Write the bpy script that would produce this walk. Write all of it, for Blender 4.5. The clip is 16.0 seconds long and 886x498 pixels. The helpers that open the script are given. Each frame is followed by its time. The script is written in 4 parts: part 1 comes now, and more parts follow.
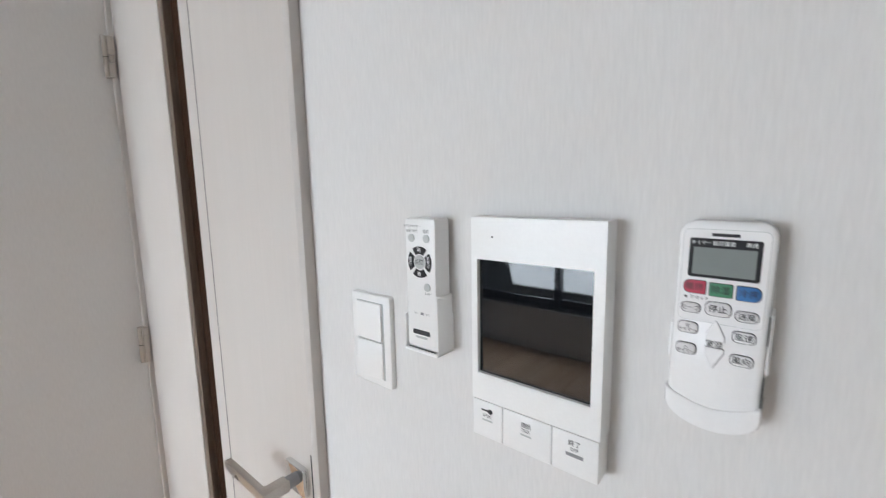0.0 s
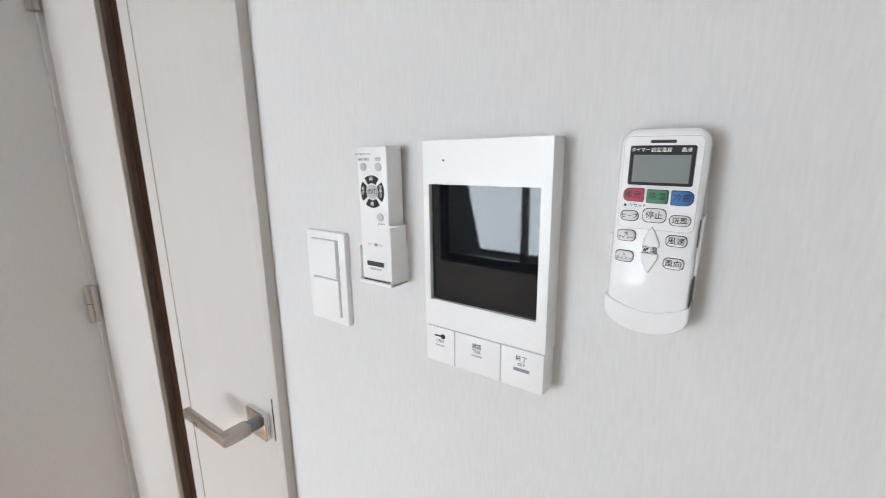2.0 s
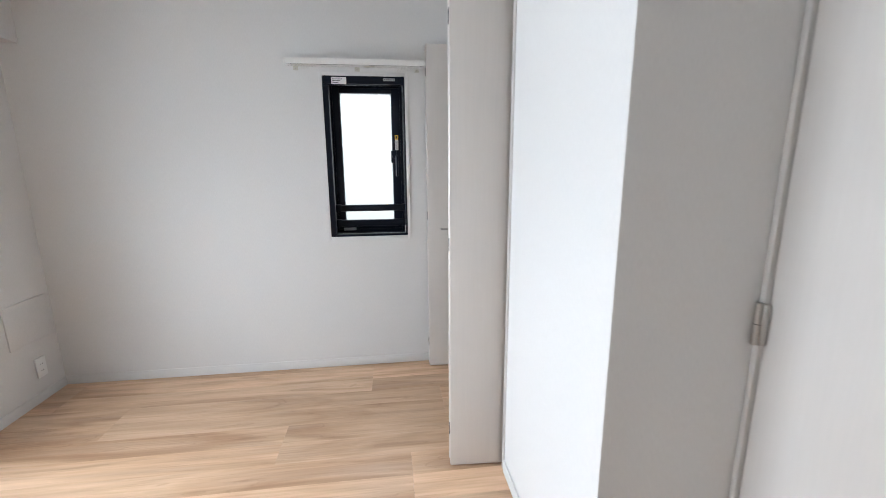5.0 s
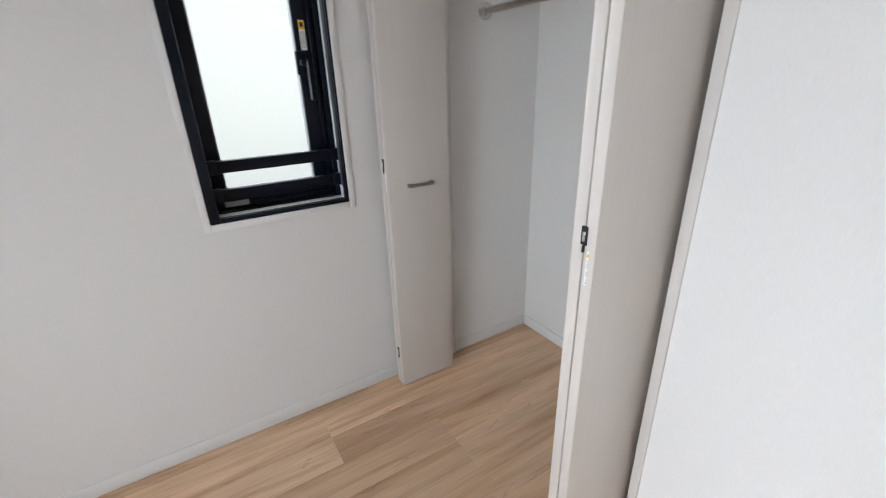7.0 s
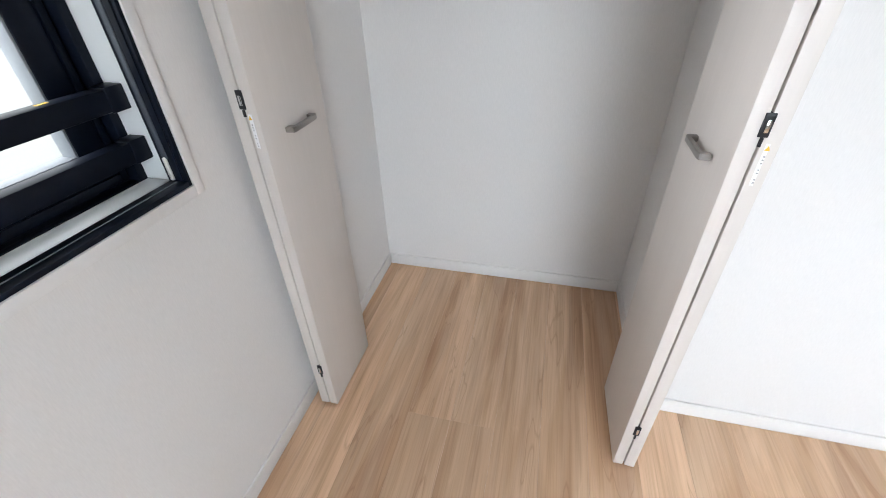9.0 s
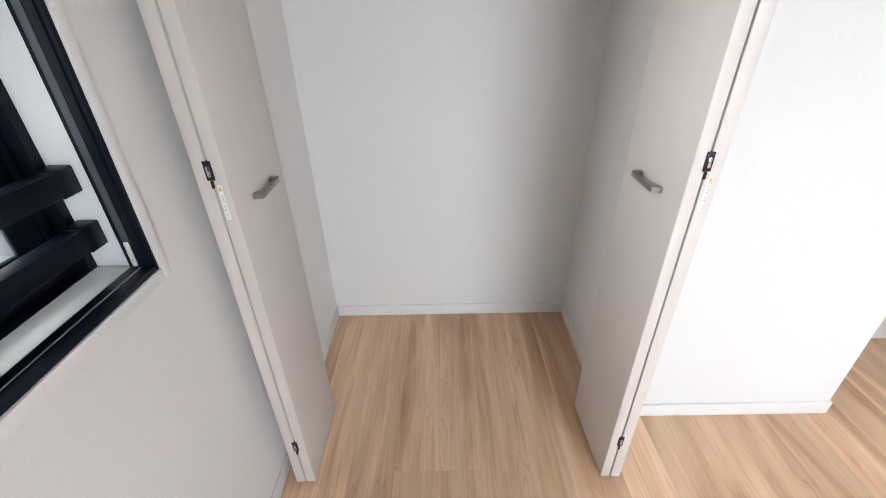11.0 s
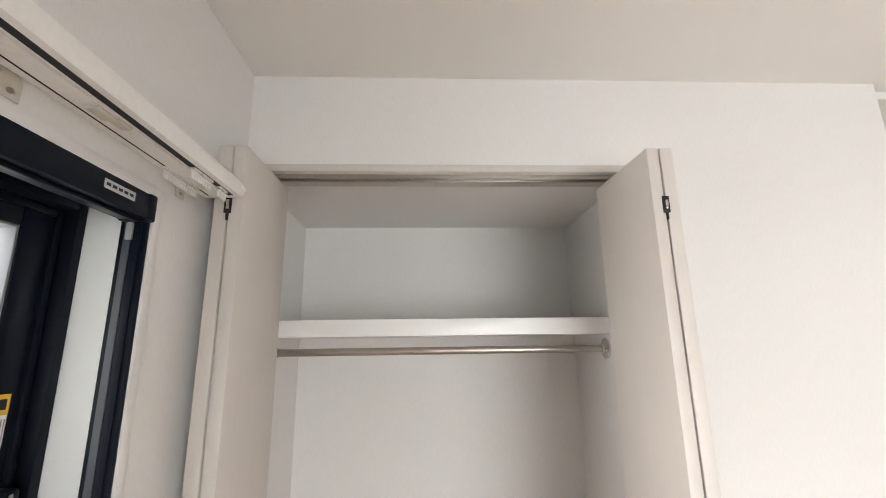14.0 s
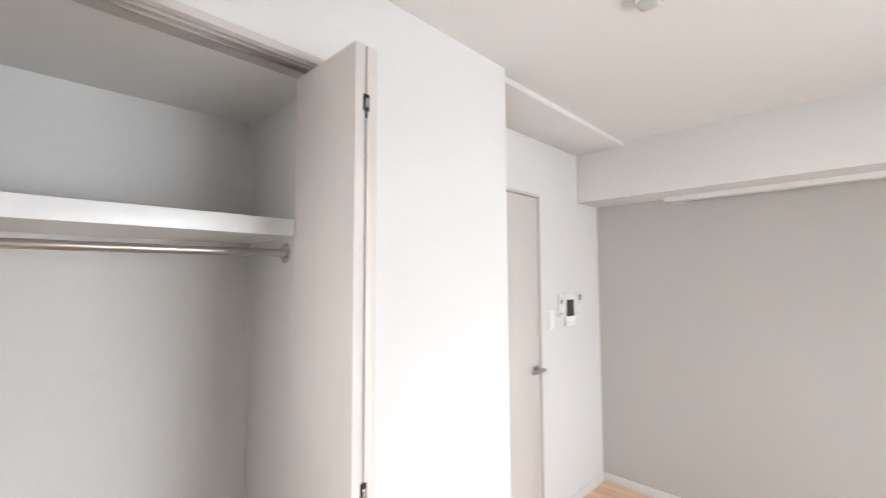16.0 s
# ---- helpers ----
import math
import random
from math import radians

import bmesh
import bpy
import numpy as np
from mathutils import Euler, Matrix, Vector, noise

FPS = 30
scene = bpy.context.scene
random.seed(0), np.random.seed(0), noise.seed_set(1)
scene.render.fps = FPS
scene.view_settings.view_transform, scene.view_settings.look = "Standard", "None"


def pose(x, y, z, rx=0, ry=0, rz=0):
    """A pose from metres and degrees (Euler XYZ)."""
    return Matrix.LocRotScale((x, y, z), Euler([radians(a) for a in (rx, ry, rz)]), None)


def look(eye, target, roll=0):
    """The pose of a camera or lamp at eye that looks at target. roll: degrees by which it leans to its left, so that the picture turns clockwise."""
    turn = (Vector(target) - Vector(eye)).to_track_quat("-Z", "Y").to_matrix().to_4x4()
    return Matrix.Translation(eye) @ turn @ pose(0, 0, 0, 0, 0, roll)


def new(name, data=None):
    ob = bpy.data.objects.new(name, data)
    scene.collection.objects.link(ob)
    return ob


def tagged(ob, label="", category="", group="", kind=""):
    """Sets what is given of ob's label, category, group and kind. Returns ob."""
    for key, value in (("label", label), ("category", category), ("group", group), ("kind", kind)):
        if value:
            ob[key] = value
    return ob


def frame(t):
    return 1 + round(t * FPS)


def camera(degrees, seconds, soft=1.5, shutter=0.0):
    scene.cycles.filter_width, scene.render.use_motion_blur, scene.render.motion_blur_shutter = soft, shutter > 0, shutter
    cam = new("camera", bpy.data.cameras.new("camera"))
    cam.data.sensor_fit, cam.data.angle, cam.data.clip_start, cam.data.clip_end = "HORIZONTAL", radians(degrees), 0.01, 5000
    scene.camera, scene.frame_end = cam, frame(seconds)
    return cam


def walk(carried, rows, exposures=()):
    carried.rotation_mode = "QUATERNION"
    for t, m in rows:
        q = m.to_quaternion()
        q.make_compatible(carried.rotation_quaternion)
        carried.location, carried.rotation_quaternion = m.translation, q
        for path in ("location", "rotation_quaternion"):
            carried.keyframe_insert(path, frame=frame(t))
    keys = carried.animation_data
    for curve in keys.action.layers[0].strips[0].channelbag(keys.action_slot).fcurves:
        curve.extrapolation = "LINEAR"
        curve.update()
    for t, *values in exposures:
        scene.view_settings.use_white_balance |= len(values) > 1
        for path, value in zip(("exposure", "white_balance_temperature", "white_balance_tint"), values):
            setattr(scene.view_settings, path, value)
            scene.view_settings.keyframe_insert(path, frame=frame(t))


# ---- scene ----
cam = camera(93.5, 16.0, soft=0.8, shutter=0.3)
PATH = [
    (0, (3.328, 0.043, 1.435), (2.053, 1.558, 1.158), -1.1),
    (0.5, (3.344, 0.044, 1.405), (2.241, 1.676, 1.056), -1.0),
    (1, (3.343, 0.054, 1.391), (2.31, 1.718, 0.986), -0.8),
    (1.5, (3.342, 0.05, 1.395), (2.3, 1.702, 0.965), -0.7),
    (2, (3.343, 0.049, 1.395), (2.199, 1.632, 0.966), -0.7),
    (2.5, (3.321, 0.004, 1.398), (1.962, 1.41, 0.976), -0.8),
    (3, (3.297, -0.044, 1.418), (1.713, 1.105, 1.006), -1.0),
    (3.5, (3.266, -0.07, 1.426), (1.495, 0.771, 1.031), -0.7),
    (4, (3.176, -0.142, 1.419), (1.29, 0.396, 1.03), -0.6),
    (4.5, (3.005, -0.333, 1.416), (1.069, -0.018, 1.024), -0.3),
    (4.7, (2.917, -0.397, 1.407), (0.973, -0.157, 1.004), -0.4),
    (6.8, (1.707, -0.888, 1.384), (0.038, -0.038, 0.682), -1.4),
    (7, (1.584, -0.893, 1.365), (0.001, 0.065, 0.608), -1.8),
    (7.5, (1.309, -0.937, 1.339), (-0.014, 0.271, 0.451), -2.4),
    (8, (1.064, -0.954, 1.309), (0.077, 0.46, 0.297), -2.4),
    (8.5, (0.861, -0.958, 1.297), (0.187, 0.572, 0.2), -2.2),
    (9, (0.714, -1.015, 1.298), (0.297, 0.572, 0.154), -1.7),
    (9.2, (0.671, -1.014, 1.295), (0.35, 0.584, 0.135), -1.4),
    (11.5, (0.537, -1.045, 1.383), (0.537, 0.771, 0.546), -1.1),
    (12, (0.529, -1.076, 1.476), (0.52, 0.871, 1.016), -0.9),
    (12.5, (0.504, -1.095, 1.552), (0.514, 0.903, 1.475), -0.7),
    (13, (0.503, -1.117, 1.615), (0.52, 0.872, 1.831), -0.8),
    (13.5, (0.511, -1.133, 1.646), (0.535, 0.828, 2.038), -0.9),
    (14, (0.509, -1.129, 1.648), (0.594, 0.821, 2.081), -0.8),
    (14.5, (0.495, -1.115, 1.635), (0.727, 0.833, 2.025), -0.8),
    (15, (0.484, -1.097, 1.596), (1.017, 0.81, 1.877), -0.7),
    (15.5, (0.489, -1.078, 1.554), (1.428, 0.678, 1.747), -0.8),
    (16, (0.508, -1.04, 1.545), (1.926, 0.365, 1.667), -0.2),
]
EXPOSURES = [(0, -0.28, 6300, 12), (1.5, -0.23, 6330, 12), (2.5, -0.14, 6360, 12), (3.5, -0.22, 6320, 12), (4.7, -0.22, 6130, 11), (7, -0.50, 6350, 12), (8, -0.42, 6300, 12), (9.2, -0.15, 6280, 12), (11.5, -0.11, 6720, 14), (12.5, -0.20, 7230, 15), (14.5, -0.10, 7020, 14), (15.5, -0.05, 6780, 14), (16, -0.02, 6650, 14)]
walk(cam, [(t, look(eye, target, roll)) for t, eye, target, roll in PATH], EXPOSURES)

# ---- light: daylight through the balcony window and a frosted side window ----
world = bpy.data.worlds.new("sky")
scene.world = world
world.use_nodes = True
wn = world.node_tree
sky = wn.nodes.new("ShaderNodeTexSky")
sky.sky_type, sky.sun_disc = "NISHITA", False
sky.sun_elevation, sky.sun_rotation = radians(48), radians(120)
wn.links.new(sky.outputs[0], wn.nodes["Background"].inputs[0])
wn.nodes["Background"].inputs[1].default_value = 0.12

sun = new("sun", bpy.data.lights.new("sun", "SUN"))
sun.data.energy, sun.data.angle, sun.data.color = 1.0, radians(12), (1.0, 0.96, 0.9)
sun.matrix_world = look((6, 4, 8), (0, -1, 0))


def window_lamp(name, m, width, height, watts, colour):
    lamp = new(name, bpy.data.lights.new(name, "AREA"))
    lamp.data.shape, lamp.data.size, lamp.data.size_y = "RECTANGLE", width, height
    lamp.data.energy, lamp.data.color = watts, colour
    lamp.matrix_world = m
    return lamp


window_lamp("balcony_daylight", look((1.64, -3.25, 1.52), (1.64, -1.25, 0.82)), 1.75, 2.6, 122, (0.86, 0.94, 1.0))
window_lamp("balcony_sky", look((1.72, -3.45, 2.55), (1.72, -1.6, 0.0)), 1.75, 1.4, 105, (0.84, 0.93, 1.0))
window_lamp("side_daylight", look((-1.20, -0.62, 1.60), (0.0, -0.60, 1.35)), 1.4, 1.6, 130, (0.95, 0.98, 1.0))


# ---- materials ----
def nodes_of(name):
    m = bpy.data.materials.new(name)
    m.use_nodes = True
    t = m.node_tree
    return m, t, t.nodes["Principled BSDF"]


def link(t, a, b):
    t.links.new(a, b)


def ramp(t, fac, stops):
    r = t.nodes.new("ShaderNodeValToRGB")
    el = r.color_ramp.elements
    while len(el) < len(stops):
        el.new(0.5)
    for e, (p, c) in zip(el, stops):
        e.position, e.color = p, (*c, 1)
    link(t, fac, r.inputs[0])
    return r.outputs[0]


def tex_noise(t, scale, stretch=(1, 1, 1), detail=3.0, rough=0.55, offset=None):
    co = t.nodes.new("ShaderNodeTexCoord")
    mp = t.nodes.new("ShaderNodeMapping")
    mp.inputs["Scale"].default_value = stretch
    link(t, co.outputs["Object"], mp.inputs[0])
    if offset is not None:
        link(t, offset, mp.inputs["Location"])
    n = t.nodes.new("ShaderNodeTexNoise")
    n.inputs["Scale"].default_value, n.inputs["Detail"].default_value, n.inputs["Roughness"].default_value = scale, detail, rough
    link(t, mp.outputs[0], n.inputs["Vector"])
    return n.outputs["Fac"]


def bump(t, height, strength, distance, bsdf):
    b = t.nodes.new("ShaderNodeBump")
    b.inputs["Strength"].default_value, b.inputs["Distance"].default_value = strength, distance
    link(t, height, b.inputs["Height"])
    link(t, b.outputs[0], bsdf.inputs["Normal"])


def shade(c, k):
    return tuple(min(1, v * k) for v in c)


def wallpaper(name, colour, weave=0.3):
    """Vinyl wallpaper with a fine upright thread and a faint unevenness."""
    m, t, b = nodes_of(name)
    wide = tex_noise(t, 1.3, detail=2)
    thread = tex_noise(t, 1.0, (430, 430, 48), 3, 0.6)
    fine = tex_noise(t, 1.0, (1500, 1500, 240), 2, 0.6)
    mix = t.nodes.new("ShaderNodeMath")
    mix.operation = "ADD"
    link(t, thread, mix.inputs[0])
    link(t, fine, mix.inputs[1])
    cmix = t.nodes.new("ShaderNodeMix")
    cmix.data_type = "RGBA"
    link(t, ramp(t, wide, [(0.3, shade(colour, 0.985)), (0.7, shade(colour, 1.015))]), cmix.inputs[6])
    link(t, ramp(t, thread, [(0.32, shade(colour, 0.93)), (0.68, shade(colour, 1.05))]), cmix.inputs[7])
    cmix.inputs[0].default_value = 0.5
    link(t, cmix.outputs[2], b.inputs["Base Color"])
    b.inputs["Roughness"].default_value = 0.82
    bump(t, mix.outputs[0], weave, 0.0006, b)
    return m


def plain(name, colour, rough, metal=0.0, grain=0.03, scale=90.0, relief=0.05, stretch=(1, 1, 1), coat=0.0):
    """Paint, plastic or metal with slight variation of tone and gloss."""
    m, t, b = nodes_of(name)
    n = tex_noise(t, scale, stretch)
    link(t, ramp(t, n, [(0.3, shade(colour, 1 - grain)), (0.7, shade(colour, 1 + grain))]), b.inputs["Base Color"])
    wide = tex_noise(t, 7.0)
    link(t, ramp(t, wide, [(0.3, (rough * 0.88,) * 3), (0.7, (min(1, rough * 1.12),) * 3)]), b.inputs["Roughness"])
    b.inputs["Metallic"].default_value, b.inputs["Coat Weight"].default_value = metal, coat
    if relief:
        bump(t, n, relief, 0.0004, b)
    return m


def oak():
    """Pale oak laminate; grain runs along the board, every board a little different."""
    m, t, b = nodes_of("oak_floor")
    info = t.nodes.new("ShaderNodeObjectInfo")
    far = t.nodes.new("ShaderNodeVectorMath")
    far.operation = "SCALE"
    far.inputs[0].default_value = (31, 57, 13)
    link(t, info.outputs["Random"], far.inputs["Scale"])
    broad = tex_noise(t, 1.0, (5.5, 0.75, 1), 3, 0.55, far.outputs[0])
    streak = tex_noise(t, 1.0, (22, 1.3, 1), 4, 0.5, far.outputs[0])
    pore = tex_noise(t, 1.0, (420, 9, 1), 2, 0.5, far.outputs[0])
    broad.node.inputs["Distortion"].default_value = 0.8
    streak.node.inputs["Distortion"].default_value = 0.5
    ring = t.nodes.new("ShaderNodeMath")
    ring.operation = "MULTIPLY_ADD"
    link(t, broad, ring.inputs[0])
    ring.inputs[1].default_value = 3.6
    link(t, streak, ring.inputs[2])
    saw = t.nodes.new("ShaderNodeMath")
    saw.operation = "PINGPONG"
    link(t, ring.outputs[0], saw.inputs[0])
    saw.inputs[1].default_value = 1.0
    a = ramp(t, saw.outputs[0], [(0.0, (0.715, 0.505, 0.345)), (0.40, (0.590, 0.385, 0.238)), (0.92, (0.300, 0.152, 0.075))])
    s = ramp(t, streak, [(0.33, (0.365, 0.203, 0.109)), (0.5, (0.590, 0.387, 0.238)), (0.67, (0.735, 0.532, 0.370))])
    mix = t.nodes.new("ShaderNodeMix")
    mix.data_type = "RGBA"
    mix.inputs[0].default_value = 0.42
    link(t, a, mix.inputs[6])
    link(t, s, mix.inputs[7])
    vein = t.nodes.new("ShaderNodeMath")
    vein.operation = "MULTIPLY_ADD"
    link(t, broad, vein.inputs[0])
    vein.inputs[1].default_value = 9.0
    link(t, streak, vein.inputs[2])
    fold = t.nodes.new("ShaderNodeMath")
    fold.operation = "PINGPONG"
    link(t, vein.outputs[0], fold.inputs[0])
    fold.inputs[1].default_value = 1.0
    line = ramp(t, fold.outputs[0], [(0.0, (0.62, 0.52, 0.45)), (0.05, (1, 1, 1)), (0.93, (1, 1, 1)), (1.0, (1.10, 1.12, 1.15))])
    grain = t.nodes.new("ShaderNodeMix")
    grain.data_type, grain.blend_type = "RGBA", "MULTIPLY"
    grain.inputs[0].default_value = 0.42
    link(t, mix.outputs[2], grain.inputs[6])
    link(t, line, grain.inputs[7])
    tone = t.nodes.new("ShaderNodeHueSaturation")
    hair = t.nodes.new("ShaderNodeMix")
    hair.data_type, hair.blend_type = "RGBA", "MULTIPLY"
    hair.inputs[0].default_value = 0.55
    link(t, grain.outputs[2], hair.inputs[6])
    strand = tex_noise(t, 1.0, (150, 3.5, 1), 3, 0.6, far.outputs[0])
    link(t, ramp(t, strand, [(0.33, (0.80, 0.74, 0.69)), (0.52, (1, 1, 1)), (0.7, (1.08, 1.09, 1.10))]), hair.inputs[7])
    link(t, hair.outputs[2], tone.inputs["Color"])
    tone.inputs["Saturation"].default_value = 1.0
    tone.inputs["Hue"].default_value = 0.5
    rng = t.nodes.new("ShaderNodeMapRange")
    link(t, info.outputs["Random"], rng.inputs[0])
    rng.inputs[3].default_value, rng.inputs[4].default_value = 0.97, 1.27
    link(t, rng.outputs[0], tone.inputs["Value"])
    link(t, tone.outputs[0], b.inputs["Base Color"])
    link(t, ramp(t, pore, [(0.3, (0.40,) * 3), (0.7, (0.30,) * 3)]), b.inputs["Roughness"])
    b.inputs["Coat Weight"].default_value, b.inputs["Coat Roughness"].default_value = 0.10, 0.28
    bump(t, pore, 0.12, 0.0005, b)
    return m


def laminate(name, colour):
    """Off-white woodgrain door skin, the grain upright and very faint."""
    m, t, b = nodes_of(name)
    g = tex_noise(t, 1.0, (160, 160, 5), 4, 0.6)
    w = tex_noise(t, 1.0, (18, 18, 0.9), 3, 0.6)
    cm = t.nodes.new("ShaderNodeMix")
    cm.data_type = "RGBA"
    cm.inputs[0].default_value = 0.5
    link(t, ramp(t, g, [(0.3, shade(colour, 0.965)), (0.7, shade(colour, 1.03))]), cm.inputs[6])
    link(t, ramp(t, w, [(0.3, shade(colour, 0.975)), (0.7, shade(colour, 1.02))]), cm.inputs[7])
    link(t, cm.outputs[2], b.inputs["Base Color"])
    b.inputs["Roughness"].default_value = 0.5
    bump(t, g, 0.10, 0.0004, b)
    return m


def frosted():
    """Obscure glass: scatters the daylight behind it, with a fine rolled texture."""
    m, t, b = nodes_of("frosted_glass")
    tr = t.nodes.new("ShaderNodeBsdfTranslucent")
    n = tex_noise(t, 260, detail=2)
    link(t, ramp(t, n, [(0.3, (0.200, 0.206, 0.194)), (0.7, (0.207, 0.213, 0.200))]), tr.inputs[0])
    b.inputs["Base Color"].default_value, b.inputs["Roughness"].default_value = (0.8, 0.84, 0.85, 1), 0.25
    mixer = t.nodes.new("ShaderNodeMixShader")
    mixer.inputs[0].default_value = 0.12
    link(t, tr.outputs[0], mixer.inputs[1])
    link(t, b.outputs[0], mixer.inputs[2])
    link(t, mixer.outputs[0], t.nodes["Material Output"].inputs[0])
    bump(t, n, 0.3, 0.001, b)
    return m


def clear_glass(name, colour=(0.97, 0.99, 0.99), rough=0.0):
    m, t, b = nodes_of(name)
    b.inputs["Base Color"].default_value, b.inputs["Roughness"].default_value = (*colour, 1), rough
    b.inputs["Transmission Weight"].default_value, b.inputs["IOR"].default_value = 1.0, 1.45
    return m


WALL = wallpaper("white_wallpaper", (0.725, 0.713, 0.700))
GREY_WALL = wallpaper("grey_wallpaper", (0.50, 0.480, 0.455), 0.5)
CEIL = wallpaper("ceiling_paper", (0.75, 0.738, 0.720), 0.2)
DOOR = laminate("door_laminate", (0.61, 0.567, 0.530))
TRIM = plain("trim_laminate", (0.575, 0.54, 0.51), 0.45, grain=0.02, scale=60, stretch=(1, 1, 0.06))
SKIRT = plain("white_skirting", (0.74, 0.73, 0.72), 0.45, grain=0.015)
SHELF = plain("white_shelf_board", (0.80, 0.785, 0.765), 0.45, grain=0.02)
OAK = oak()
SLAB = plain("dark_joint", (0.13, 0.085, 0.055), 0.8)
PLASTIC = plain("white_plastic", (0.85, 0.85, 0.84), 0.32, grain=0.012, scale=400, relief=0.03)
GLOSSY = plain("glossy_white_plastic", (0.87, 0.87, 0.87), 0.12, grain=0.01, scale=300, relief=0.0)
GREY_KEY = plain("grey_key", (0.52, 0.54, 0.53), 0.4, grain=0.03)
PALE_KEY = plain("pale_key", (0.72, 0.71, 0.71), 0.4, grain=0.03)
BLACK = plain("black_print", (0.022, 0.022, 0.024), 0.45, grain=0.1)
BLACK.node_tree.nodes["Principled BSDF"].inputs["Specular IOR Level"].default_value = 0.2
INK = plain("dark_ink", (0.022, 0.022, 0.026), 0.6, grain=0.1)
WHITE_INK = plain("white_print", (0.8, 0.8, 0.8), 0.5)
GREY_INK = plain("grey_print", (0.30, 0.30, 0.31), 0.6)
RED = plain("red_key", (0.56, 0.055, 0.10), 0.4)
GREEN = plain("green_key", (0.055, 0.26, 0.13), 0.4)
BLUE = plain("blue_key", (0.03, 0.16, 0.42), 0.4)
LCD = plain("lcd_glass", (0.24, 0.265, 0.26), 0.12, grain=0.02, relief=0.0)
SCREEN = plain("dark_screen", (0.006, 0.007, 0.009), 0.04, grain=0.05, relief=0.0, coat=0.8)
SCREEN.node_tree.nodes["Principled BSDF"].inputs["Specular IOR Level"].default_value = 0.35
SCREEN.node_tree.nodes["Principled BSDF"].inputs["Coat IOR"].default_value = 1.58
STEEL = plain("satin_nickel", (0.50, 0.465, 0.425), 0.30, 1.0, grain=0.06, scale=500)
CHROME = plain("polished_chrome", (0.74, 0.74, 0.74), 0.10, 1.0, grain=0.02, relief=0.0)
PULL = plain("brushed_grey_metal", (0.33, 0.31, 0.29), 0.36, 0.9, grain=0.08, scale=300)
SASH = plain("dark_navy_aluminium", (0.004, 0.0065, 0.0135), 0.33, 0.0, grain=0.12, scale=40, relief=0.02)
SASH.node_tree.nodes["Principled BSDF"].inputs["Specular IOR Level"].default_value = 0.2
BEAD = plain("grey_glazing_bead", (0.22, 0.24, 0.26), 0.5)
GUIDE = plain("dark_grey_guide", (0.055, 0.065, 0.08), 0.45)
RESIN = plain("pale_resin_liner", (0.86, 0.88, 0.88), 0.4, grain=0.006, relief=0.0)
RAIL = plain("white_rail_enamel", (0.78, 0.765, 0.74), 0.35)
CLEAR_PLASTIC = plain("milky_plastic", (0.70, 0.69, 0.66), 0.3)
BRACKET = plain("beige_bracket", (0.56, 0.53, 0.46), 0.4)
# dark fill for joints and for shade painted into narrow gaps
SLOT = plain("dark_gap", (0.08, 0.075, 0.07), 0.6)
LABEL_SILVER = plain("silver_label", (0.50, 0.52, 0.53), 0.35, grain=0.08, scale=700)
LABEL_YELLOW = plain("yellow_label", (0.75, 0.46, 0.03), 0.5)
BROWN = plain("dark_walnut_bead", (0.150, 0.112, 0.085), 0.35, grain=0.2, scale=40, stretch=(6, 6, 0.3))
BROWN_GLASS = plain("smoked_brown_glass", (0.045, 0.021, 0.012), 0.14, grain=0.1, scale=6, relief=0.0)
BROWN_GLASS.node_tree.nodes["Principled BSDF"].inputs["Specular IOR Level"].default_value = 0.4
FROST = frosted()
GLASS = clear_glass("window_glass")
CONCRETE = plain("balcony_concrete", (0.36, 0.36, 0.35), 0.85, grain=0.12, scale=14, relief=0.3)
GROUND = plain("far_ground", (0.16, 0.17, 0.14), 0.95, grain=0.3, scale=0.4)


# ---- building blocks ----
ORIGIN = {}


def box(bm, x0, x1, y0, y1, z0, z1, bevel=0.0, seg=2, turn=None):
    got = bmesh.ops.create_cube(bm, size=1.0)["verts"]
    m = Matrix.Translation(((x0 + x1) / 2, (y0 + y1) / 2, (z0 + z1) / 2)) @ Matrix.Diagonal((abs(x1 - x0), abs(y1 - y0), abs(z1 - z0), 1))
    bmesh.ops.transform(bm, matrix=m, verts=got)
    if bevel:
        edges = list({e for v in got for e in v.link_edges})
        made = bmesh.ops.bevel(bm, geom=edges, offset=bevel, segments=seg, profile=0.5, affect="EDGES")
        got = list({v for f in made["faces"] for v in f.verts} | {v for v in got if v.is_valid})
    if turn is not None:
        bmesh.ops.transform(bm, matrix=turn, verts=got)
    return bm


def rbox(*a, **k):
    return box(bmesh.new(), *a, **k)


def tube(p, q, r, n=24, bm=None, r2=None):
    bm = bm or bmesh.new()
    p, q = Vector(p), Vector(q)
    m = Matrix.Translation((p + q) / 2) @ (q - p).to_track_quat("Z", "Y").to_matrix().to_4x4()
    bmesh.ops.create_cone(bm, cap_ends=True, segments=n, radius1=r, radius2=r if r2 is None else r2, depth=(q - p).length, matrix=m)
    return bm


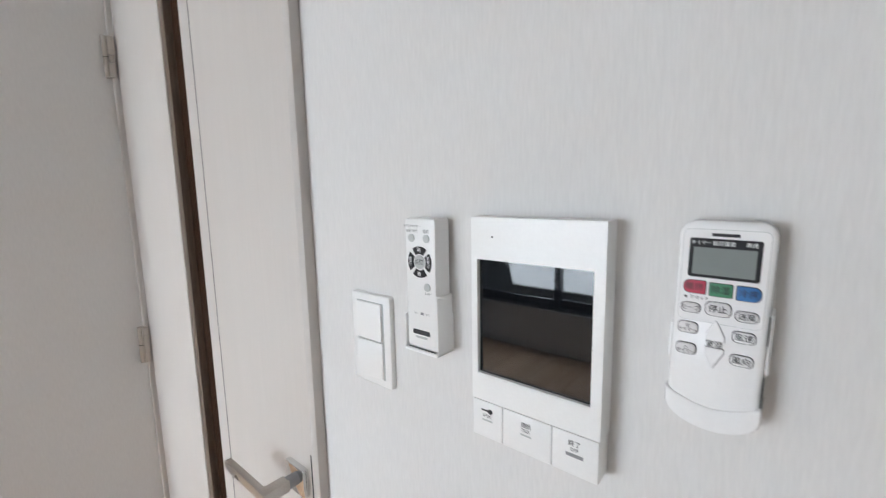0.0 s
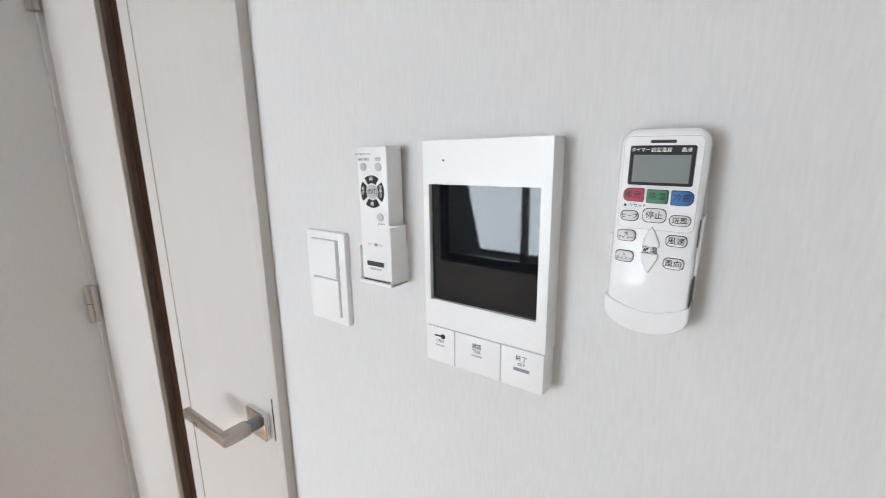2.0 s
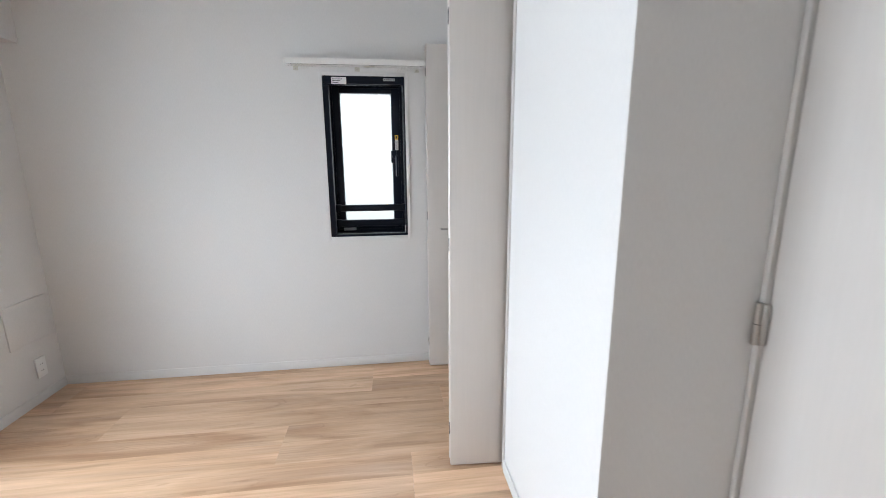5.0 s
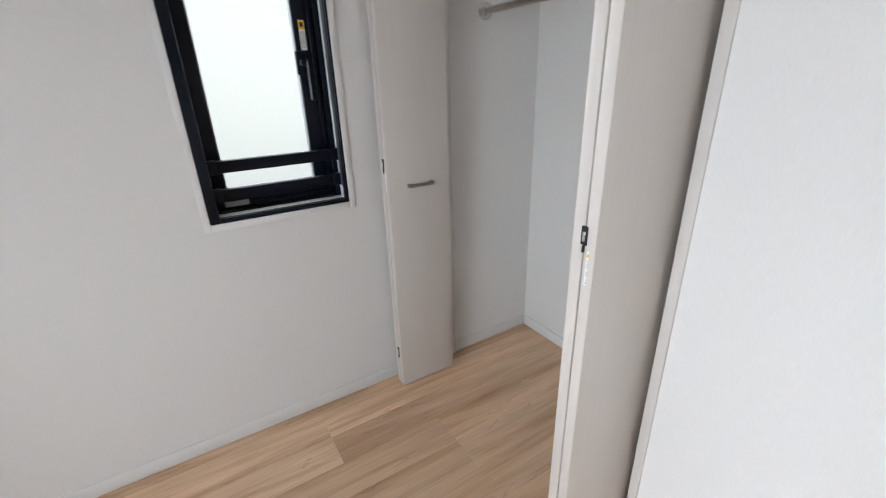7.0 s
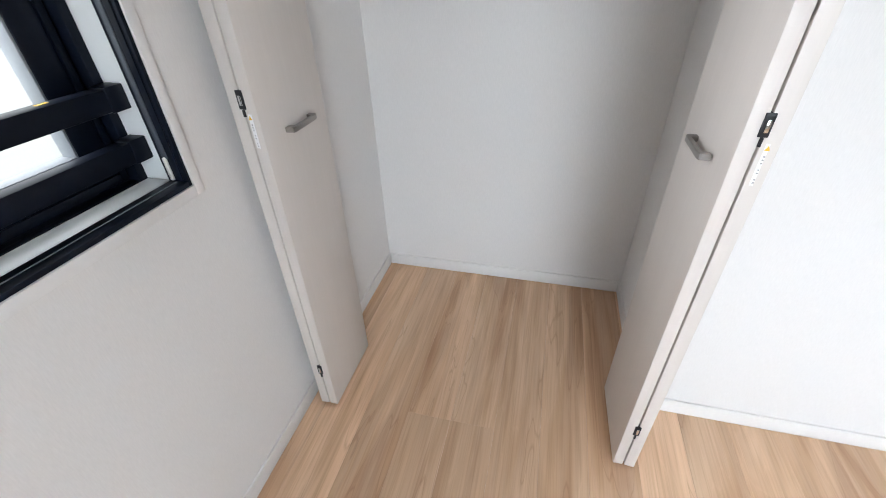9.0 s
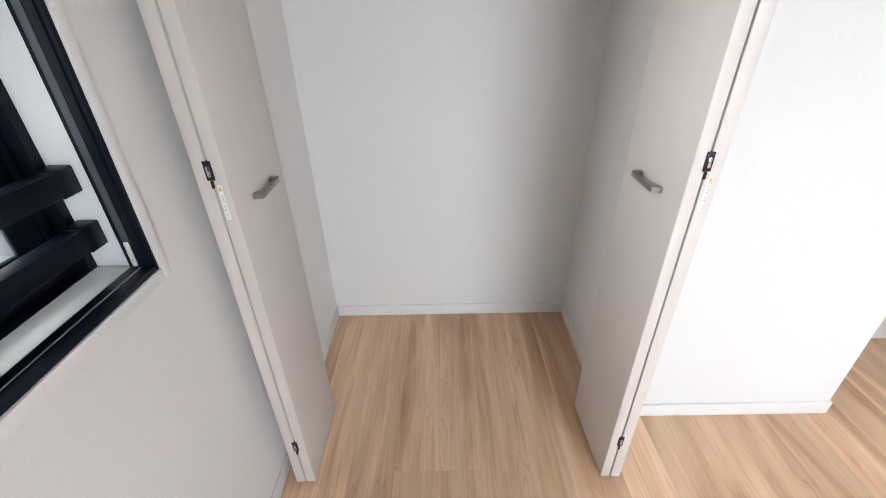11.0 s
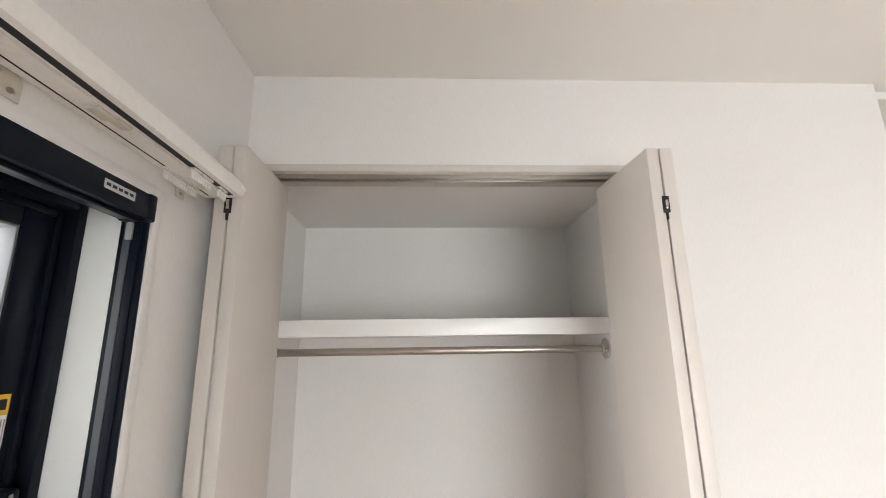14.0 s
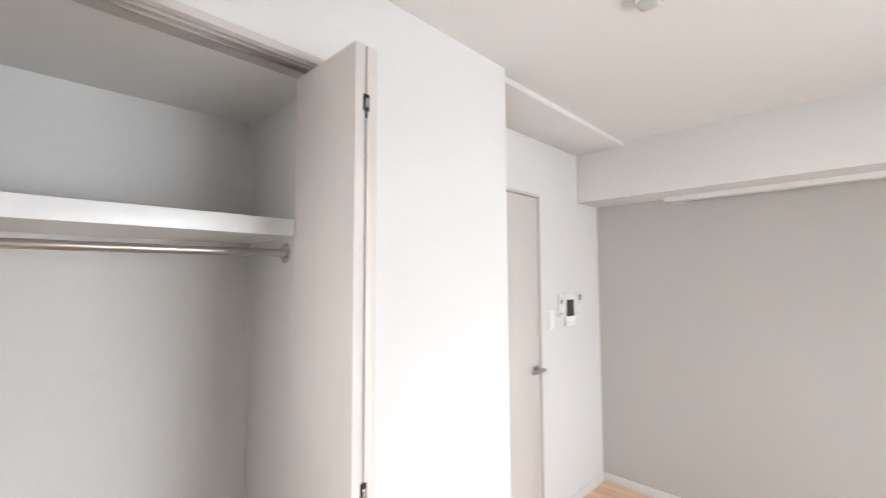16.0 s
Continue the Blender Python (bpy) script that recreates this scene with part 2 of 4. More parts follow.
def prism(points, z0, z1, bevel=0.0, seg=2, bm=None):
    """An outline in x and y pulled up from z0 to z1, its upper rim rounded."""
    bm = bm or bmesh.new()
    low = [bm.verts.new((x, y, z0)) for x, y in points]
    face = bm.faces.new(low)
    if face.normal.z > 0 or sum((points[i][0] - points[i - 1][0]) * (points[i][1] + points[i - 1][1]) for i in range(len(points))) < 0:
        face.normal_flip()
    up = bmesh.ops.extrude_face_region(bm, geom=[face])
    top = [v for v in up["geom"] if isinstance(v, bmesh.types.BMVert)]
    bmesh.ops.translate(bm, vec=(0, 0, z1 - z0), verts=top)
    if bevel:
        ts = set(top)
        rim = [e for e in bm.edges if e.verts[0] in ts and e.verts[1] in ts]
        bmesh.ops.bevel(bm, geom=rim, offset=bevel, segments=seg, profile=0.5, affect="EDGES")
    bmesh.ops.recalc_face_normals(bm, faces=bm.faces[:])
    return bm


def rounded(x0, x1, y0, y1, r, n=6):
    """The outline of a rectangle with round corners; r may be four radii, from the lower left round."""
    rs = r if isinstance(r, (tuple, list)) else (r,) * 4
    out = []
    for (cx, cy, a), rr in zip(((x0, y0, 180), (x1, y0, 270), (x1, y1, 0), (x0, y1, 90)), rs):
        mx = cx + rr if cx == x0 else cx - rr
        my = cy + rr if cy == y0 else cy - rr
        if rr <= 0:
            out.append((cx, cy))
            continue
        for k in range(n + 1):
            g = radians(a + 90 * k / n)
            out.append((mx + rr * math.cos(g), my + rr * math.sin(g)))
    return out


def mesh_of(name, bm, material, smooth=True):
    me = bpy.data.meshes.new(name)
    bm.normal_update()
    bm.to_mesh(me)
    bm.free()
    me.materials.append(material)
    if smooth:
        me.polygons.foreach_set("use_smooth", [True] * len(me.polygons))
        me.set_sharp_from_angle(angle=radians(35))
    return me


def thing(name, label, category, at=(0, 0, 0), group="", turn=(0, 0, 0)):
    ob = new(name)
    ob.empty_display_size = 0.05
    ob.matrix_world = pose(*at, *turn)
    ORIGIN[ob] = Vector(at)
    return tagged(ob, label, category, group)


def part(name, bm, material, parent, label="", local=False):
    """One mesh under a thing or a part. Unless local, its vertices are given in the room's coordinates."""
    base = ORIGIN.get(parent, Vector())
    if not local:
        bmesh.ops.translate(bm, vec=-base, verts=bm.verts[:])
    ob = new(name, mesh_of(name, bm, material))
    ob.parent = parent
    ORIGIN[ob] = base
    return tagged(ob, label)


def structure(name, bm, material, label, category):
    ob = new(name, mesh_of(name, bm, material))
    ORIGIN[ob] = Vector()
    return tagged(ob, label, category, kind="structure")


def lettering(body, size, material, parent, x, y, z, name="lettering", across="CENTER", squeeze=1.0):
    """Printed characters, flat on a face whose outward side is local z."""
    cu = bpy.data.curves.new("text", "FONT")
    cu.offset = size * 0.008
    cu.body, cu.size, cu.align_x, cu.align_y, cu.resolution_u = body, size, across, "CENTER", 2
    ob = bpy.data.objects.new("text", cu)
    scene.collection.objects.link(ob)
    bpy.context.view_layer.update()
    me = bpy.data.meshes.new_from_object(ob.evaluated_get(bpy.context.evaluated_depsgraph_get()))
    bpy.data.objects.remove(ob)
    me.transform(Matrix.Translation((x, y, z)) @ Matrix.Diagonal((squeeze, 1, 1, 1)))
    me.materials.clear()
    me.materials.append(material)
    me.name = name
    made = new(name, me)
    made.parent = parent
    return made


# ---- plan ----
HC, HS = 2.432, 2.404           # ceilings of the room and of the door recess
XC, YD, XE, YS = 1.942, 0.381, 3.653, -2.60   # closet corner, door wall, grey wall, balcony wall
CB, CR, HEAD = 0.616, 1.125, 2.13             # closet back, closet side, closet head
WY0, WY1, WZ0, WZ1 = -0.868, -0.367, 0.919, 1.916  # side window
WT = 0.24                                             # west wall thickness
BX0, BX1, BZ0, BZ1 = 0.93, 2.62, 0.38, 2.0             # balcony window

# walls
bm = bmesh.new()
box(bm, -WT, 0, YS - 0.16, WY0 - 0.012, 0, HC)
box(bm, -WT, 0, WY1 + 0.018, CB + 0.12, 0, HC)
box(bm, -WT, 0, WY0 - 0.012, WY1 + 0.018, 0, WZ0 - 0.012)
box(bm, -WT, 0, WY0 - 0.012, WY1 + 0.018, WZ1 + 0.012, HC)
structure("wall_west", bm, WALL, "white woven-texture wallpapered wall around the small window", "wall")
bm = bmesh.new()
box(bm, 1.147, XC, 0, 0.10, 0, HC)
box(bm, 0, 1.147, 0, 0.10, HEAD + 0.015, HC)
box(bm, XC - 0.10, XC, 0.10, YD, 0, HC)
structure("wall_closet_front", bm, WALL, "white wallpapered wall with the closet opening", "wall")
bm = bmesh.new()
box(bm, 0, CR, CB, CB + 0.12, 0, HC)
box(bm, CR, CR + 0.10, 0.10, CB + 0.12, 0, HC)
structure("wall_closet_inside", bm, WALL, "white wallpapered walls inside the closet", "wall")
DX0, DX1, DZ = 1.960, 2.780, 2.022            # door leaf
bm = bmesh.new()
box(bm, DX1 + 0.019, XE, YD, YD + 0.12, 0, HC)
box(bm, XC, DX1 + 0.019, YD, YD + 0.12, DZ + 0.024, HC)
box(bm, XC - 0.1, DX1 + 0.2, YD + 0.35, YD + 0.40, 0, HC)
structure("wall_north", bm, WALL, "white wallpapered wall beside the interior door", "wall")
structure("wall_east", rbox(XE, XE + 0.16, YS - 0.16, YD + 0.12, 0, HC), GREY_WALL, "warm grey accent wallpapered wall", "wall")
bm = bmesh.new()
box(bm, 0, BX0, YS - 0.16, YS, 0, HC)
box(bm, BX1, XE, YS - 0.16, YS, 0, HC)
box(bm, BX0, BX1, YS - 0.16, YS, BZ1, HC)
box(bm, BX0, BX1, YS - 0.16, YS, 0, BZ0)
structure("wall_south", bm, WALL, "white wallpapered wall around the balcony window", "wall")
structure("beam_east", rbox(3.33, XE, YS, YD, 2.06, HC + 0.02, bevel=0.003), WALL, "white papered beam above the grey wall", "beam")
structure("beam_south", rbox(0, 3.33, YS, -2.49, 2.055, HC + 0.02, bevel=0.003), WALL, "white papered beam above the balcony window", "beam")
structure("ceiling", rbox(-WT, XE + 0.16, YS - 0.16, 0.0, HC, HC + 0.1), CEIL, "white papered ceiling", "ceiling")
bm = bmesh.new()
box(bm, XC, 3.33, 0.04, YD, HS, HC + 0.1, bevel=0.002)
box(bm, XC - 0.05, XE, 0.0, 0.04, HC, HC + 0.1)
structure("ceiling_recess", bm, CEIL, "lowered white ceiling over the door recess", "ceiling")
structure("ceiling_closet", rbox(0, CR, 0.10, CB, HEAD, HEAD + 0.08), CEIL, "white closet ceiling", "ceiling")

# skirting
SK, ST = 0.06, 0.008
for n, a in enumerate((
    (0, ST, YS, -0.0, "wall_west"), (0, ST, 0.10, CB, "closet"), (ST, CR - ST, CB - ST, CB, "closet"), (CR - ST, CR, 0.10, CB, "closet"),
    (1.149, XC + ST, -ST, 0, "front"), (XC, XC + ST, 0.0, YD - 0.03, "recess"), (DX1 + 0.024, XE - ST, YD - ST, YD, "door wall"), (XE - ST, XE, YS, YD, "grey wall"),
    (ST, XE - ST, YS, YS + ST, "south"))):
    structure("baseboard", rbox(*a[:4], 0, SK, bevel=0.0025), SKIRT, "low white skirting board along the wall", "baseboard")

# closet casing and head track
bm = bmesh.new()
box(bm, 1.121, 1.147, -0.006, 0.115, 0, HEAD + 0.018, bevel=0.0015)
box(bm, 0.0, 0.018, -0.006, 0.115, 0, HEAD + 0.018, bevel=0.0015)
box(bm, 0.018, 1.121, -0.006, 0.115, HEAD - 0.004, HEAD + 0.018, bevel=0.0015)
structure("trim_closet", bm, TRIM, "off-white laminate frame around the closet opening", "door frame")
track = thing("closet_door_track", "silver aluminium track under the closet head", "track", (0.57, 0.03, HEAD - 0.004))
for y in (0.016, 0.046):
    part("flange", rbox(0.02, 1.115, y, y + 0.006, HEAD - 0.015, HEAD - 0.004, bevel=0.0008), STEEL, track)
part("web", rbox(0.02, 1.115, 0.0222, 0.0458, HEAD - 0.008, HEAD - 0.0042), STEEL, track)


# ---- closet: folded doors, shelf, rod ----
def fold_panel(parent, outer, inner, thick):
    """One leaf from its outer to its inner edge; thick points away from the closet's middle."""
    (xa, ya), (xb, yb) = outer, inner
    length = math.hypot(xb - xa, yb - ya)
    turn = Matrix.Translation((xa, ya, 0)) @ Matrix.Rotation(math.atan2(yb - ya, xb - xa), 4, "Z")
    lo, hi = (-thick, 0) if thick > 0 else (0, -thick)
    bm = bmesh.new()
    box(bm, 0, length, lo, hi, 0.012, 2.088, bevel=0.0025, turn=turn)
    return part("door_panel", bm, DOOR, parent)


def bow_handle(parent, x, y0, y1, z, out):
    """A flat bar bent away from the leaf with a foot at each end; out: the side it stands off to."""
    bm = bmesh.new()
    s = 0.024 * out
    pts = [(x, y0 - 0.004), (x, y0 + 0.012), (x + s * 0.55, y0 + 0.015), (x + s * 0.62, y1 - 0.015), (x, y1 - 0.012), (x, y1 + 0.004), (x + s * 0.9, y1 + 0.001), (x + s, y1 - 0.006), (x + s, y0 + 0.006), (x + s * 0.9, y0 - 0.001)]
    low = [bm.verts.new((px, py, z - 0.0065)) for px, py in pts]
    f = bm.faces.new(low)
    up = bmesh.ops.extrude_face_region(bm, geom=[f])
    bmesh.ops.translate(bm, vec=(0, 0, 0.013), verts=[v for v in up["geom"] if isinstance(v, bmesh.types.BMVert)])
    bmesh.ops.recalc_face_normals(bm, faces=bm.faces[:])
    bmesh.ops.bevel(bm, geom=bm.edges[:], offset=0.0012, segments=2, affect="EDGES")
    return part("handle", bm, PULL, parent, "grey metal bow handle")


def fold_door(label, x_mid, panels, handle, sticker_x):
    th = thing("folding_closet_door", label, "closet door", (x_mid, -0.1, 0.012), "closet doors")
    leaves = [fold_panel(th, *p) for p in panels]
    bow_handle(leaves[0], *handle)
    ye = -0.241
    for z in (0.192, 1.063, 1.948):
        h = part("hinge", rbox(x_mid - 0.008, x_mid + 0.008, ye - 0.002, ye + 0.02, z - 0.020, z + 0.020, bevel=0.001), BLACK, th, "black folding hinge")
        part("link", rbox(x_mid - 0.003, x_mid + 0.004, ye - 0.0045, ye - 0.001, z - 0.012, z + 0.010, bevel=0.001), CHROME, h)
        # black strip painting the shaded gap between the leaves below the hinge
        part("slot", rbox(x_mid - 0.002, x_mid + 0.002, ye - 0.003, ye + 0.004, z - 0.036, z - 0.021), BLACK, h)
    st = part("warning_label", rbox(sticker_x - 0.0045, sticker_x + 0.0045, ye - 0.0009, ye + 0.002, 0.957, 1.033), WHITE_INK, th, "white caution sticker with a yellow triangle")
    bm = bmesh.new()
    vs = [bm.verts.new((sticker_x + dx, ye - 0.0018, 1.026 + dz)) for dx, dz in ((-0.0042, -0.005), (0.0042, -0.005), (0, 0.005))]
    bm.faces.new(vs)
    part("triangle", bm, LABEL_YELLOW, st)
    for k in range(9):
        if k not in (3, 6):
            part("print_line", rbox(sticker_x - 0.0014, sticker_x + 0.0014, ye - 0.0014, ye - 0.0008, 1.009 - k * 0.006, 1.0115 - k * 0.006), GREY_INK, st)
    return th


fold_door("off-white folding closet door, folded open against the side wall", 0.078,
          [((0.109, -0.241), (0.111, 0.040), -0.029), ((0.0765, -0.241), (0.065, 0.040), -0.029)], (0.1100, -0.155, -0.045, 0.972, 1), 0.090)
fold_door("off-white folding closet door, folded open and slightly splayed", 1.0605,
          [((1.030, -0.241), (1.024, 0.040), 0.029), ((1.0625, -0.241), (1.080, 0.040), 0.029)], (1.0265, -0.16, -0.05, 0.972, -1), 1.075)

shelf = thing("closet_shelf", "thick white closet shelf above the rod", "shelf", (0.56, 0.41, 1.667))
part("board", rbox(0.0, CR, 0.203, CB, 1.667, 1.717), SHELF, shelf)
part("front_edge", rbox(0.0, CR, 0.199, 0.203, 1.666, 1.718, bevel=0.0012), PLASTIC, shelf, "smooth white edge band")
rod = thing("clothes_rod", "satin steel clothes rod under the closet shelf", "rod", (0.56, 0.31, 1.618))
part("tube", tube((0.006, 0.305, 1.618), (CR - 0.006, 0.305, 1.618), 0.0125, 28), STEEL, rod)
for x, s in ((0.0, 1), (CR, -1)):
    f = part("flange", tube((x, 0.305, 1.618), (x + s * 0.006, 0.305, 1.618), 0.034, 32), CHROME, rod, "round chrome flange")
    part("socket", tube((x + s * 0.006, 0.305, 1.618), (x + s * 0.022, 0.305, 1.618), 0.0165, 28), CHROME, f)
part("screw", tube((CR - 0.0075, 0.305, 1.637), (CR - 0.005, 0.305, 1.637), 0.0035, 12), STEEL, f)
bump_stop = thing("door_bumper", "tiny white rubber door bumper on the closet frame", "door hardware", (1.116, 0.018, 0.93))
part("pad", tube((1.1215, 0.018, 0.93), (1.1165, 0.018, 0.93), 0.007, 16), PLASTIC, bump_stop)
stop = thing("floor_pivot", "small grey plastic pivot at the closet frame", "door hardware", (1.108, 0.03, 0))
part("bracket", rbox(1.094, 1.126, 0.012, 0.05, 0, 0.012, bevel=0.002), CLEAR_PLASTIC, stop)
part("pin", tube((1.108, 0.03, 0.010), (1.108, 0.03, 0.022), 0.006, 16), STEEL, stop)


# ---- side window ----
win = structure("window_1", rbox(-0.135, -0.13, WY0, WY1, WZ0, WZ0 + 0.004), SASH, "narrow casement window with a dark navy frame and frosted glass", "window")


def ring(y0, y1, z0, z1, x0, x1, wl, wr, wb, wt, bevel=0.002):
    bm = bmesh.new()
    box(bm, x0, x1, y0, y0 + wl, z0, z1, bevel)
    box(bm, x0, x1, y1 - wr, y1, z0, z1, bevel)
    box(bm, x0, x1, y0 + wl, y1 - wr, z0, z0 + wb, bevel)
    box(bm, x0, x1, y0 + wl, y1 - wr, z1 - wt, z1, bevel)
    return bm


casing = part("casing", ring(WY0 - 0.022, WY1 + 0.022, WZ0 - 0.024, WZ1 + 0.022, -0.02, 0.007, 0.022, 0.022, 0.024, 0.022, 0.0015), SKIRT, win, "slim white window trim")
part("inner_frame", ring(WY0, WY1, WZ0, WZ1, -0.042, 0.003, 0.034, 0.008, 0.011, 0.040), SASH, win, "dark navy screen frame")
part("screen_guide", rbox(-0.042, -0.006, WY1 - 0.011, WY1 - 0.0075, WZ0 + 0.011, WZ1 - 0.045, bevel=0.001), SASH, win)
part("guide_strip", rbox(-0.034, -0.021, WY1 - 0.0125, WY1 - 0.0105, WZ0 + 0.060, WZ1 - 0.046, bevel=0.0006), GUIDE, win, "grey guide strip")
# pale strip painting the glint along the bottom groove
part("sill_glint", rbox(-0.022, -0.0195, WY0 + 0.036, WY1 - 0.014, WZ0 + 0.010, WZ0 + 0.0122), BEAD, win)
part("screen_cassette", rbox(-0.044, 0.010, WY0 + 0.004, WY1 - 0.004, WZ1 - 0.046, WZ1 + 0.002, bevel=0.005), SASH, win, "dark roll-screen cassette")
part("cassette_cap", rbox(-0.044, 0.012, WY1 - 0.022, WY1 - 0.001, WZ1 - 0.048, WZ1 + 0.003, bevel=0.004), SASH, win)
part("cassette_lip", rbox(-0.012, -0.004, WY0 + 0.006, WY1 - 0.023, WZ1 - 0.052, WZ1 - 0.0455, bevel=0.001), SASH, win)
part("screen_tassel", rbox(-0.032, -0.024, WY1 - 0.016, WY1 - 0.0100, WZ0 + 0.014, WZ0 + 0.064, bevel=0.002), CLEAR_PLASTIC, win, "milky plastic catch")
part("cord_clip", rbox(-0.030, -0.018, WY1 - 0.016, WY1 - 0.0100, WZ1 - 0.082, WZ1 - 0.050, bevel=0.002), BEAD, win)
L0, L1 = WY0 + 0.024, WY1 + 0.007
bm = bmesh.new()
box(bm, -0.118, -0.0425, L1, L1 + 0.010, WZ0 + 0.003, WZ1)
box(bm, -0.118, -0.0425, L0, L1, WZ0 - 0.011, WZ0 + 0.002)
part("liner", bm, RESIN, win, "pale resin jamb liner")
part("head_filler", rbox(-0.118, -0.0445, L0, L1, WZ1 - 0.004, WZ1 + 0.010), SASH, win)
part("side_filler", rbox(-0.118, -0.0425, WY0 - 0.008, L0, WZ0 - 0.010, WZ1 + 0.010), SASH, win)
part("outer_frame", ring(WY0 - 0.0118, WY1 + 0.0178, WZ0 - 0.0118, WZ1 + 0.0118, -0.215, -0.1185, 0.0348, 0.0288, 0.0158, 0.0378), SASH, win, "dark navy outer frame")
S0, S1, SZ0, SZ1 = -0.844, -0.379, WZ0 + 0.005, WZ1 - 0.027
SX = -0.145                                   # face of the sash
sash = part("sash", ring(S0, S1, SZ0, SZ1, -0.196, SX, 0.059, 0.071, 0.076, 0.048, 0.003), SASH, win, "dark navy sash")
part("step_profile", ring(S0 + 0.004, S1 - 0.004, SZ0 + 0.006, SZ1 - 0.006, SX - 0.001, SX + 0.006, 0.010, 0.014, 0.016, 0.012, 0.0015), SASH, sash)
part("glazing_bead", ring(S0 + 0.058, S1 - 0.070, SZ0 + 0.075, SZ1 - 0.047, -0.183, SX - 0.003, 0.005, 0.005, 0.005, 0.005, 0.001), BEAD, sash, "grey glazing bead")
pane = part("pane", rbox(-0.188, -0.182, S0 + 0.056, S1 - 0.068, SZ0 + 0.073, SZ1 - 0.045), FROST, sash, "frosted glass pane")
pane.visible_shadow = False
for z in (1.076, 0.975):
    bar = part("guard_bar", rbox(-0.110, -0.076, L0, L1, z, z + 0.042, bevel=0.004), SASH, win, "dark guard bar")
    part("end_block", rbox(-0.112, -0.074, L1 - 0.040, L1 - 0.0005, z - 0.002, z + 0.045, bevel=0.003), SASH, bar)
    part("end_block", rbox(-0.112, -0.074, L0 + 0.0005, L0 + 0.040, z - 0.002, z + 0.045, bevel=0.003), SASH, bar)
    if z > 1.0:
        part("bar_sticker", rbox(-0.098, -0.090, -0.508, -0.488, z + 0.041, z + 0.0426), LABEL_YELLOW, bar, "small yellow sticker")
lever = part("window_handle", rbox(SX - 0.001, SX + 0.018, -0.462, -0.424, 1.392, 1.474, bevel=0.005), SASH, sash, "dark window lever")
bm = bmesh.new()
box(bm, SX + 0.014, SX + 0.044, -0.452, -0.416, 1.424, 1.444, 0.004)
box(bm, SX + 0.030, SX + 0.047, -0.434, -0.415, 1.302, 1.443, 0.005)
part("grip", bm, SASH, lever)
part("grip_edge", rbox(SX + 0.0465, SX + 0.0485, -0.434, -0.428, 1.306, 1.438, bevel=0.0008), BEAD, lever, "grey lever edge")
lab = part("caution_label", rbox(SX - 0.001, SX + 0.0008, -0.433, -0.411, 1.478, 1.577), WHITE_INK, sash, "white caution sticker with a yellow head")
part("label_head", rbox(SX, SX + 0.0014, -0.433, -0.411, 1.546, 1.577), LABEL_YELLOW, lab)
for k in range(4):
    part("print_line", rbox(SX, SX + 0.0014, -0.430 + 0.005 * k, -0.428 + 0.005 * k, 1.484, 1.540), GREY_INK, lab)
part("symbol", rbox(SX, SX + 0.0018, -0.428, -0.416, 1.554, 1.570), INK, lab)
part("maker_label", rbox(SX, SX + 0.0070, -0.800, -0.716, 0.938, 0.957), LABEL_SILVER, sash, "silver maker's label")
tag = part("cassette_label", rbox(0.0098, 0.0108, -0.497, -0.427, 1.890, 1.905), LABEL_SILVER, win, "small printed label")
for k in range(5):
    part("print_line", rbox(0.0106, 0.0112, -0.493 + 0.013 * k, -0.484 + 0.013 * k, 1.895, 1.900), INK, tag)
tag = part("frame_sticker", rbox(0.0096, 0.0108, -0.812, -0.722, 1.868, 1.909), WHITE_INK, win, "white printed sticker")
for k in range(3):
    part("print_line", rbox(0.0106, 0.0112, -0.806, -0.77 + 0.012 * k, 1.876 + 0.010 * k, 1.879 + 0.010 * k), INK, tag)


